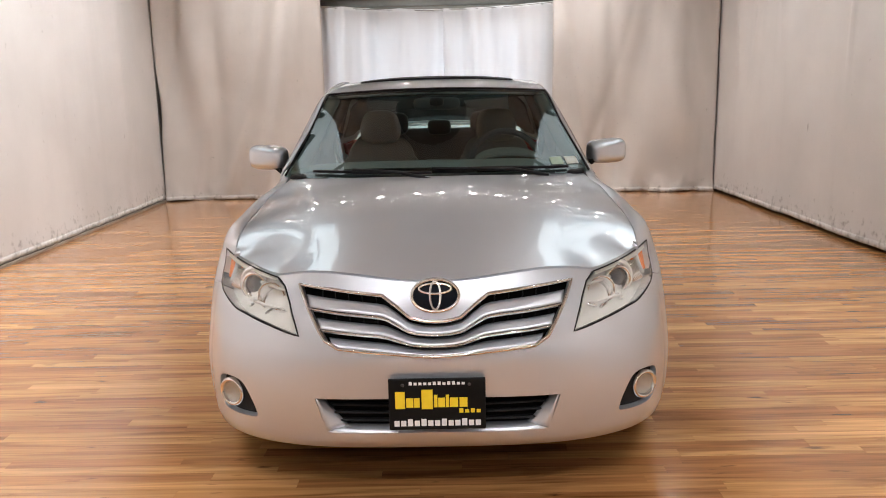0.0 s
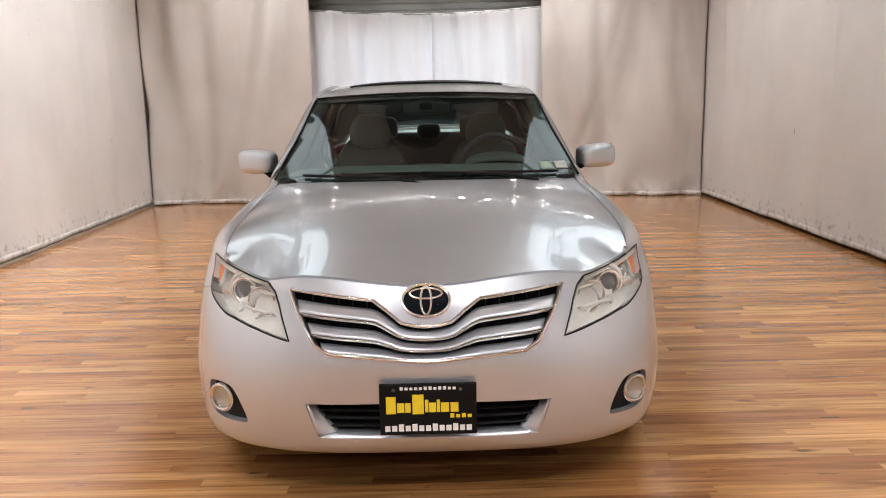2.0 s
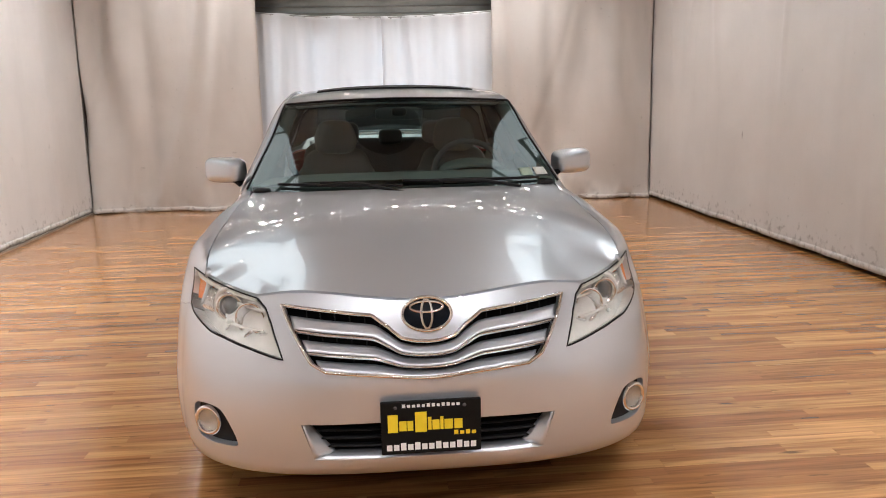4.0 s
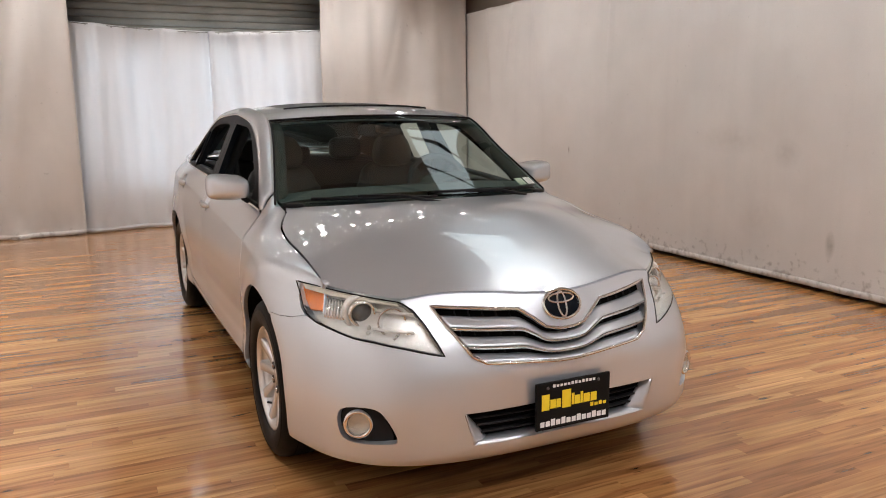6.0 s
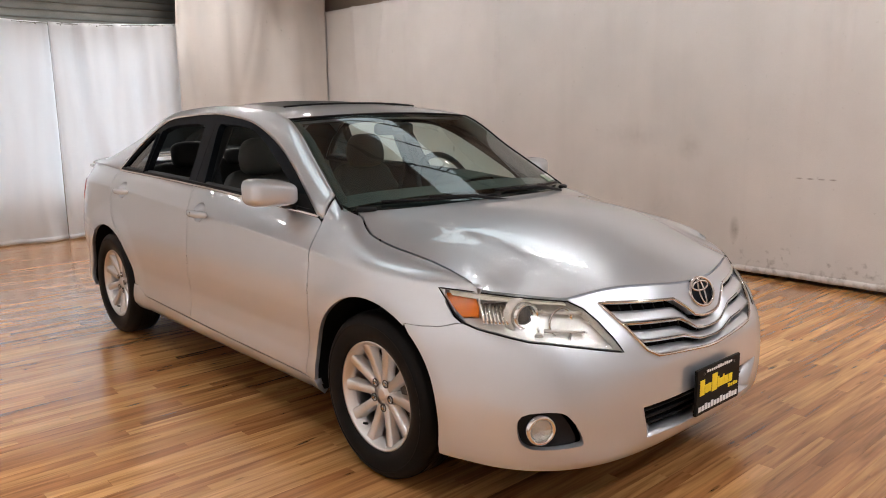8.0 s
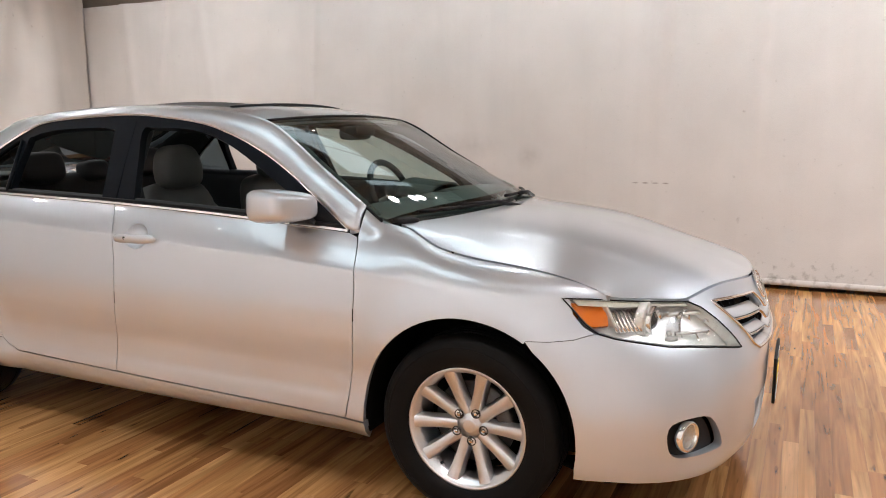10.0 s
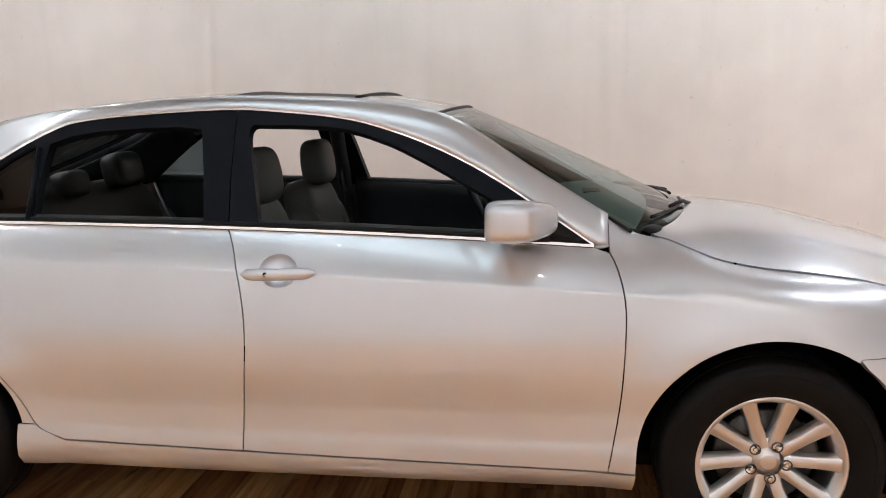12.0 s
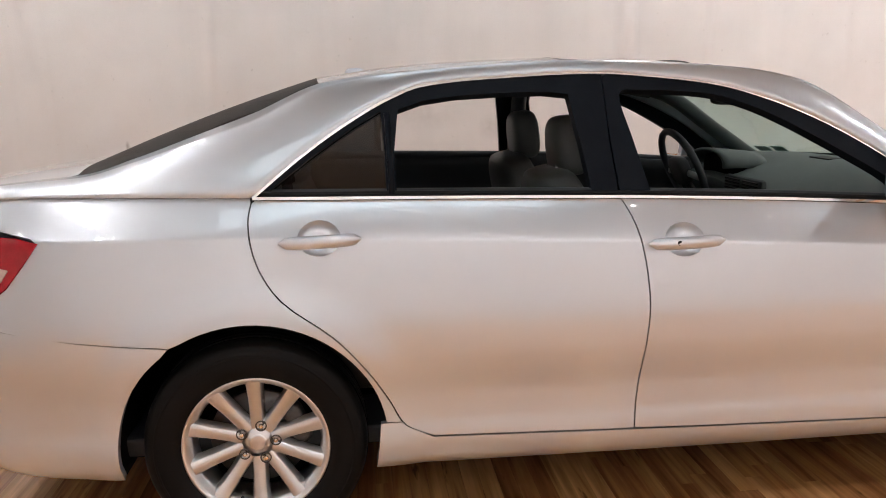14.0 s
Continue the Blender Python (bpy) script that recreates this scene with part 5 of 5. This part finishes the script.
for k, (x0, mt) in enumerate(((.53, STICK_G), (.605, STICK_W))):
    def st(u, v, x0=x0):
        x = x0 + .06 * u
        s = x / .70
        return Vector(WS((s + 1) / 2, .085 + .075 * v)) + Vector((0, -.003, .003))
    loft("sticker", st, 4, 3, mt, ws, "small inspection sticker", thick=.001)

# ---- side windows: frames, chrome strips and fixed quarter glass
dlo = [(y, DLO_Z(y)) for y in np.linspace(-.93, 1.305, 60)]


def glass_uv(y, z):
    return tum_x(y, z), y, z


win_f = rounded([(.112, 1.036), (.15, 1.20), (.176, 1.335), (.10, 1.347), (-.109, 1.335), (-.25, 1.297), (-.376, 1.241), (-.55, 1.146), (-.70, 1.055), (-.735, .995)], 4)
win_f = [q for q in win_f] + [(y, Z_BELT(y) + .006) for y in np.linspace(-.70, .09, 10)]
win_r = [(.297, 1.040), (.318, 1.20), (.342, 1.338), (.42, 1.347), (.563, 1.345), (.70, 1.338), (.80, 1.324), (.874, 1.300), (.890, 1.18), (.888, 1.054)]
win_r = win_r + [(y, Z_BELT(y) + .006) for y in np.linspace(.85, .33, 6)]
win_q = [(.918, 1.058), (.920, 1.18), (.926, 1.298), (1.01, 1.252), (1.13, 1.172), (1.275, 1.064)]
frame_f = [(y, z) for y, z in dlo if y < .222] + [(.226, 1.39), (.222, 1.2), (.210, 1.035)] + [(y, Z_BELT(y) - .002) for y in np.linspace(.19, -.90, 16)]
frame_r = [(.228, 1.395)] + [(y, z) for y, z in dlo if y > .25] + [(y, Z_BELT(y) - .002) for y in np.linspace(1.28, .24, 16)] + [(.216, 1.035), (.226, 1.2)]
for s in (-1, 1):
    ff = skin("front_window_frame", frame_f, sided(glass_uv, s), GLOSSBLACK, car, "black window frame, window wound down", [win_f], .035, .035)
    fr_ = skin("rear_window_frame", frame_r, sided(glass_uv, s), GLOSSBLACK, car, "black window frame with fixed quarter pane", [win_r, win_q], .035, .035)
    q = skin("quarter_pane", win_q, sided(lambda y, z: (tum_x(y, z) - .012, y, z), s), TINTED, fr_, "dark tinted quarter glass", step=.04, flange=0)
    q.visible_shadow = False
    tube("chrome_strip", [(s * (tum_x(y, z) + .004), y, z) for y, z in dlo], .0055, CHROME, ff, "chrome strip over the windows", 4, smooth=False, up=(-s * .26, 0, .965))
    tube("chrome_strip", [(s * (X_BELT(y) + .006), y, Z_BELT(y) + .001) for y in np.linspace(-.93, 1.305, 40)], .0062, CHROME, ff, "chrome strip along the waistline", 4, smooth=False, up=(-s * .20, 0, .98))
    tube("roof_gutter", [pillar(s)((y + .972) / (2.11 + .972), .13) for y in np.linspace(-.90, 1.27, 70)], .0042, BLACK, ff, "thin black gutter line above the windows", 6)
    tube("black_strip", [(s * (X_BELT(y) - .004), y, Z_BELT(y) + .013) for y in np.linspace(-.90, 1.28, 40)], .0075, BLACK, ff, "black sealing strip", 6)
    tube("pane_divider", [(s * (tum_x(y, z) + .004), y, z) for y, z in ((.903, 1.058), (.905, 1.18), (.908, 1.288))], .010, GLOSSBLACK, fr_, "", 6)
    # side mirror
    mir = pad("side_mirror", Matrix.Translation((s * .876, -.700, 1.060)), (.096, .100, .063), PAINT, car, "silver door mirror", (.46, .50), 36, 22,
              shape=lambda v: (v.x, min(v.y, .066 + .026 * v.x * s / .106) + .05 * (v.x * s / .108) * max(0, -v.y / .1), v.z * (1 - .16 * max(0, -v.y) / .1) * (1 - .10 * max(0, -v.x * s) / .108) + .006 * v.x * s / .108))
    pad("mirror_glass", Matrix.Translation((s * .876, -.634, 1.060)) @ pose(0, 0, 0, 0, 0, s * 13.8), (.078, .003, .050), CHROME, mir, "mirror glass", (.3, .4), 20, 8)
    loft("mirror_foot", lambda u, v, s=s: (s * (.785 + .04 * v), -.80 + .11 * u - .0 * v, 1.0 + .035 * v), 4, 3, BLACK, mir, "black mirror foot", thick=.02)
    tri_ = [(-.925, .975), (-.80, 1.052), (-.715, 1.05), (-.745, .985)]
    skin("mirror_sail", tri_, sided(lambda y, z: (tum_x(y, z) + .005, y, z), s), BLACK, ff, "black triangular panel", step=.04, flange=.01)


# ---- wheels
def wheel(y, s, spin, lug):
    """Ten-spoke alloy wheel; its outer face looks along the local z axis, which is turned outwards."""
    base = Matrix.Translation((s * .7875, y, HUB_Z)) @ (pose(0, 0, 0, 90, 0, -90) if s < 0 else pose(0, 0, 0, 90, 0, 90))
    m = base
    w = lathe("wheel", [(.0, -.05), (.19, -.05), (.20, -.09), (.205, -.095)], m, CAVITY, car, "ten-spoke silver alloy wheel with black tyre", 32)
    tyre = [(.214, .085), (.222, .096), (.245, .104), (.272, .107), (.298, .103), (.314, .094), (.325, .080), (.3295, .060), (.331, .02), (.331, -.02), (.3295, -.06), (.325, -.08), (.30, -.10), (.25, -.105), (.21, -.09)]
    t = lathe("tyre", tyre, m, RUBBER, w, "black rubber tyre", 72)
    for k in (-.045, -.016, .016, .045):
        lathe("tread_groove", [(.3318, k - .004), (.326, k), (.3318, k + .004)], m, CAVITY, t, "", 72)
    lathe("rib", [(.286, .1055), (.290, .108), (.294, .1045)], m, RUBBER, t, "raised sidewall line", 72)
    rim = [(.205, -.09), (.196, -.06), (.186, .0), (.188, .05), (.197, .068), (.207, .074), (.214, .080), (.2185, .086), (.217, .091), (.211, .090), (.203, .082), (.195, .072)]
    lathe("rim", rim, m, ALLOY, w, "silver rim lip", 72)
    lathe("hub", [(.0, .058), (.034, .058), (.038, .052), (.070, .047), (.074, .03), (.074, -.02)], m, ALLOY, w, "", 40)
    lathe("centre_cap", [(.0, .0605), (.020, .0602), (.0275, .0585), (.030, .052)], m, ALLOY, w, "silver centre cap", 28)
    for k in range(10):
        a = spin + 36 * k
        r = m @ pose(0, 0, 0, 0, 0, a)
        pos, faces = [], []
        for i in range(9):
            f = i / 8
            x = .045 + .160 * f
            hw = .0185 - .0025 * math.sin(math.pi * f) + .0045 * f
            zt = .055 + .026 * f ** 1.4
            for yy, zz in ((-hw - .006, zt - .034), (-hw, zt - .004), (-hw * .84, zt), (hw * .84, zt), (hw, zt - .004), (hw + .006, zt - .034)):
                pos.append(r @ Vector((x, yy, zz)))
        for i in range(8):
            for q in range(5):
                faces.append((i * 6 + q, (i + 1) * 6 + q, (i + 1) * 6 + q + 1, i * 6 + q + 1))
        mesh("spoke", pos, faces, ALLOY, w)
    for k in range(5):
        r = m @ pose(0, 0, 0, 0, 0, lug + 72 * k) @ Matrix.Translation((.054, 0, 0))
        lathe("lug_seat", [(.0175, .055), (.0165, .0595), (.0140, .0595), (.0130, .055), (.0, .054)], r, STEEL, w, "", 18)
        lathe("lug_nut", [(.0, .0630), (.0066, .0622), (.0082, .059), (.0082, .050)], r, CHROME, w, "chrome wheel nut", 6, False)
    r = m @ pose(0, 0, 0, 0, 0, spin + 18 + 216)
    tube("valve", [r @ Vector((.185, 0, .055)), r @ Vector((.172, 0, .078))], .005, BLACK, w, "", 8)
    lathe("brake_disc", [(.06, .01), (.145, .012), (.148, .004), (.148, -.01)], m, STEEL, w, "steel brake disc", 48)
    pad("brake_caliper", m @ pose(0, 0, 0, 0, 0, 20) @ Matrix.Translation((.125, 0, .012)), (.03, .065, .028), STEEL, w, "", (.5, .5), 14, 8)
    return w


for s in (-1, 1):
    wheel(FRONT_AXLE, s, 2 if s < 0 else 2, -9)
    wheel(REAR_AXLE, s, 18, 5)
    # dark wheel housings
    for yc, nm in ((FRONT_AXLE, "front"), (REAR_AXLE, "rear")):
        def lining(u, v, yc=yc, s=s):
            t = math.pi * (1.14 * u - .07)
            y, z = yc + .40 * math.cos(t), .33 + .40 * math.sin(t)
            return s * (.50 + (min(.885, side_x(y, max(z, .24)) - .022) - .50) * v), y, z
        loft("wheel_housing", lining, 30, 3, CAVITY, car, "black wheel arch lining", thick=.004)
        loft("housing_wall", lambda u, v, yc=yc, s=s: (s * .52, yc + .41 * (2 * u - 1), .2 + .55 * v), 2, 2, CAVITY, car, "black wheel arch lining", thick=.004)

# ---- underside and inner shell
box("underbody", (-.66, -2.0, .21), (.66, 2.2, .26), CAVITY, car, "dark underbody", .01)
loft("front_apron", lambda u, v: nose(radians(-60 + 120 * u), .215) * (1 - .12 * v) + Vector((0, .02 * v, .005 + .03 * v)), 24, 3, CAVITY, car, "black apron under the bumper", thick=.004)
box("bulkhead", (-.70, -1.02, .26), (.70, -.98, .93), CAVITY, car, "", .01)
LINING_END = pch((.30, .76), (.45, .86), (.56, .92), (.66, 1.0), (.77, 1.14), (.88, 1.24), (1.1, 1.27))
box("cabin_floor", (-.78, -1.0, .27), (.78, 1.75, .33), TRIM, car, "dark carpeted cabin floor", .01)
for s in (-1, 1):
    for y0, y1 in ((-.93, .19), (.22, 1.26)):
        def lining(u, v, y0=y0, y1=y1, s=s):
            y = y0 + (min(y1, LINING_END(.34 + .68 * v)) - y0) * u
            return s * (side_x(y, .34 + .68 * v) - .085 + .035 * (v > .95)), y, .34 + (Z_BELT(y) - .335) * v
        pn = loft("door_lining", lining, 12, 14, TRIM, car, "dark door lining", thick=.01)
        tube("armrest", [(s * (.745 - .03 * math.sin(math.pi * t)), y0 + .2 + (y1 - y0 - .3) * t, .70 + .02 * t) for t in np.linspace(0, 1, 8)], .035, TRIM, pn, "padded armrest", 8)
        tube("sill_top", [(s * (X_BELT(y0 + (y1 - y0) * t) - .03), y0 + (y1 - y0) * t, Z_BELT(y0 + (y1 - y0) * t) + .004) for t in np.linspace(0, 1, 10)], .022, TRIM, pn, "dark padded window ledge", 8)
    tube("pillar_trim", [(s * (tum_x(.24, z) - .075), .235, z) for z in np.linspace(1.0, 1.38, 8)], .036, TRIM, car, "dark inner centre pillar", 8)
    tube("pillar_trim", [Vector((s * (RAIL_X(y) - .03), y, RAIL_Z(y) - .035)) for y in np.linspace(-1.0, -.4, 10)], .034, PILLARTRIM, car, "inner windscreen pillar", 8)
    tube("pillar_trim", [Vector((s * (RAIL_X(y) - .0), y, RAIL_Z(y) - .045)) for y in np.linspace(-.4, 1.1, 14)], .030, PILLARTRIM, car, "inner roof rail", 8)
    loft("rear_pillar_trim", lambda u, v, s=s: Vector(pillar(s)(.636 + .235 * u, .05 + .9 * v)) + Vector((-s * .045, -.02, -.035)), 12, 5, TRIM, car, "dark inner rear pillar", thick=.006)


# ---- seats
def seat(x):
    st = pad("front_seat", pose(x, .02, .45), (.26, .27, .10), LEATHER, car, "taupe leather front seat with head restraint", (.35, .4), 26, 12)
    pad("backrest", Matrix.Translation((x, .27, .76)) @ pose(0, 0, 0, -14), (.245, .085, .33), LEATHER, st, "leather backrest", (.4, .5), 28, 16,
        shape=lambda v: (v.x * (1 - .16 * max(0, v.z) / .33), v.y + .03 * (abs(v.x) / .245) ** 2 * (-1), v.z))
    for k in (-1, 1):
        pad("side_bolster", Matrix.Translation((x + k * .20, .225, .72)) @ pose(0, 0, 0, -14), (.05, .075, .26), LEATHER, st, "", (.6, .6), 16, 10)
        tube("restraint_post", [(x + k * .06, .335, 1.02), (x + k * .06, .30, 1.13)], .007, CHROME, st, "chrome post", 8)
    pad("head_restraint", Matrix.Translation((x, .265, 1.160)) @ pose(0, 0, 0, -6), (.130, .062, .105), LEATHER, st, "leather head restraint", (.55, .6), 24, 14,
        shape=lambda v: (v.x * (1 - .22 * max(0, v.z) / .105), v.y, v.z))
    tube("belt_strap", [(x + math.copysign(.30, x), .25, 1.22), (x + math.copysign(.28, x), .22, 1.0), (x + math.copysign(.20, x), .20, .85)], .022, TRIM, st, "dark seat belt", 6, flat=.15)
    return st


seat(-.37)
seat(.37)
bench = pad("rear_bench", pose(0, 1.0, .48), (.66, .27, .11), SHADEDHIDE, car, "leather rear bench, darkened for the cabin's shade", (.35, .3), 30, 12)
pad("bench_back", Matrix.Translation((0, 1.24, .80)) @ pose(0, 0, 0, -22), (.66, .09, .30), SHADEDHIDE, bench, "leather bench backrest", (.35, .3), 30, 14)
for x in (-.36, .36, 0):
    pad("head_restraint", Matrix.Translation((x, 1.23 if x else 1.27, 1.135 if x else 1.10)) @ pose(0, 0, 0, -10), (.125 if x else .09, .06, .085 if x else .06), SHADEDHIDE, bench, "leather head restraint", (.55, .6), 22, 12)
box("parcel_shelf", (-.62, 1.34, 1.0), (.62, 1.88, 1.03), TRIM, car, "dark parcel shelf", .01)


# ---- dashboard, wheel and mirror
def dash_top(u, v):
    x = -.70 + 1.40 * u
    y = -1.16 + .56 * v
    hump = .035 * math.exp(-((x - .37) / .17) ** 2) * max(0, v - .35)
    return x, y + .10 * (x / .7) ** 2 * (1 - v), .985 + .075 * math.sin(math.pi * min(1, .25 + .75 * v)) - .05 * v * v + hump - .03 * (x / .7) ** 4


dash = loft("dashboard", dash_top, 30, 14, DASH, car, "grey-green padded dashboard")
loft("dash_face", lambda u, v: (-.70 + 1.40 * u, -.60 - .10 * v + .0 * u, dash_top(u, 1)[2] - .42 * v), 20, 8, DASH, dash, "lower dashboard", thick=.01)
box("centre_console", (-.13, -.66, .45), (.13, .1, .66), TRIM, dash, "dark centre console", .02)
box("centre_stack", (-.16, -.615, .72), (.16, -.585, .985), PILLARTRIM, dash, "dark grey centre stack", .02)
for k in (-.075, .075):
    for j in range(5):
        box("vent_slat", (k - .06, -.60, .915 + .013 * j), (k + .06, -.578, .921 + .013 * j), BLACK, dash, "dark vent slat", .002)
box("display", (-.09, -.588, .80), (.09, -.578, .885), GLOSSBLACK, dash, "dark display", .004)
bn = loft("binnacle", lambda u, v: (.37 + .185 * math.cos(math.pi * u) * (1 - .06 * v), -.80 + .20 * v, 1.0 + (.062 + .02 * v) * math.sin(math.pi * u) ** .7), 20, 6, DASH, dash, "grey hood over the instruments", thick=.012, flip=True)
pad("instrument_recess", Matrix.Translation((.37, -.70, .985)), (.165, .06, .07), CAVITY, bn, "dark instrument face", (.5, .6), 22, 12)
box("speaker_grille", (-.05, -1.0, 1.045), (.09, -.93, 1.056), BLACK, dash, "small dark dash grille", .004, m=None)
sw = Matrix.Translation((.37, -.49, .985)) @ pose(0, 0, 0, 66, 0, 0)
ringp = [sw @ Vector((.188 * math.cos(t), .188 * math.sin(t), 0)) for t in np.linspace(0, 2 * math.pi, 40, endpoint=False)]
stw = tube("steering_wheel", ringp, .0165, TRIM, dash, "dark leather steering wheel", 10, True)
pad("wheel_boss", sw @ pose(0, 0, -.012), (.075, .068, .03), TRIM, stw, "airbag boss", (.5, .6), 20, 10)
for a in (-8, 188, 250, 290):
    tube("wheel_spoke", [sw @ Vector((.05 * math.cos(radians(a)), .05 * math.sin(radians(a)), -.01)), sw @ Vector((.183 * math.cos(radians(a)), .183 * math.sin(radians(a)), 0))], .016, ALLOY if a in (-8, 188) else TRIM, stw, "wheel spoke", 8, flat=.6)
lathe("badge", [(.0, .021), (.02, .02), (.022, .016)], sw @ pose(0, 0, -.005), CHROME, stw, "round chrome badge", 20)
rv = pad("rear_view_mirror", Matrix.Translation((0, -.50, 1.315)), (.125, .024, .034), TRIM, car, "black rear-view mirror on the windscreen", (.5, .5), 24, 10)
tube("mirror_stalk", [(0, -.51, 1.325), (0, -.55, 1.345)], .012, BLACK, rv, "", 8)
pad("mirror_mount", Matrix.Translation((0, -.555, 1.325)), (.04, .04, .024), BLACK, rv, "sensor housing", (.6, .6), 14, 8)
for s in (-1, 1):
    loft("sun_visor", lambda u, v, s=s: (s * (.10 + .38 * u), -.44 + .16 * v, 1.385 + .02 * v - .02 * u), 8, 4, LINER, car, "pale sun visor", thick=.015)

# ---- cowl and wipers
cowl = loft("cowl", lambda u, v: (lambda x: (x, (-1.315 + .235 * (x / .73) ** 2) + .045 * v, 1.005 + .0 * v - .018 * (1 - v) - .02 * (x / .73) ** 2))(-.69 + 1.38 * u), 30, 4, BLACK, car, "black plastic cowl below the windscreen", thick=.01)


def on_glass(x, v, h):
    s = x / .70
    return Vector(WS((s + 1) / 2, v)) + Vector((0, -.012, h))


for x0, x1, v0, v1, px in ((.60, -.02, .05, .075, .16), (-.02, -.56, .035, .055, -.35)):
    a = tube("wiper", [on_glass(x0 + (x1 - x0) * t, v0 + (v1 - v0) * t, .008) for t in np.linspace(0, 1, 16)], .0065, BLACK, car, "black windscreen wiper", 6)
    tube("wiper_arm", [on_glass(px + .33, -.02, .006), on_glass(px + .18, .030, .016), on_glass(px - .02, .055, .014)], .008, BLACK, a, "wiper arm", 6)
for s in (-1, 1):
    pad("cowl_cap", Matrix.Translation((s * .648, -1.118, 1.000)) @ pose(0, 0, 0, 8, 0, s * 32), (.045, .022, .012), BLACK, cowl, "black cowl end cap", (.7, .7), 14, 8)

floor_strips()
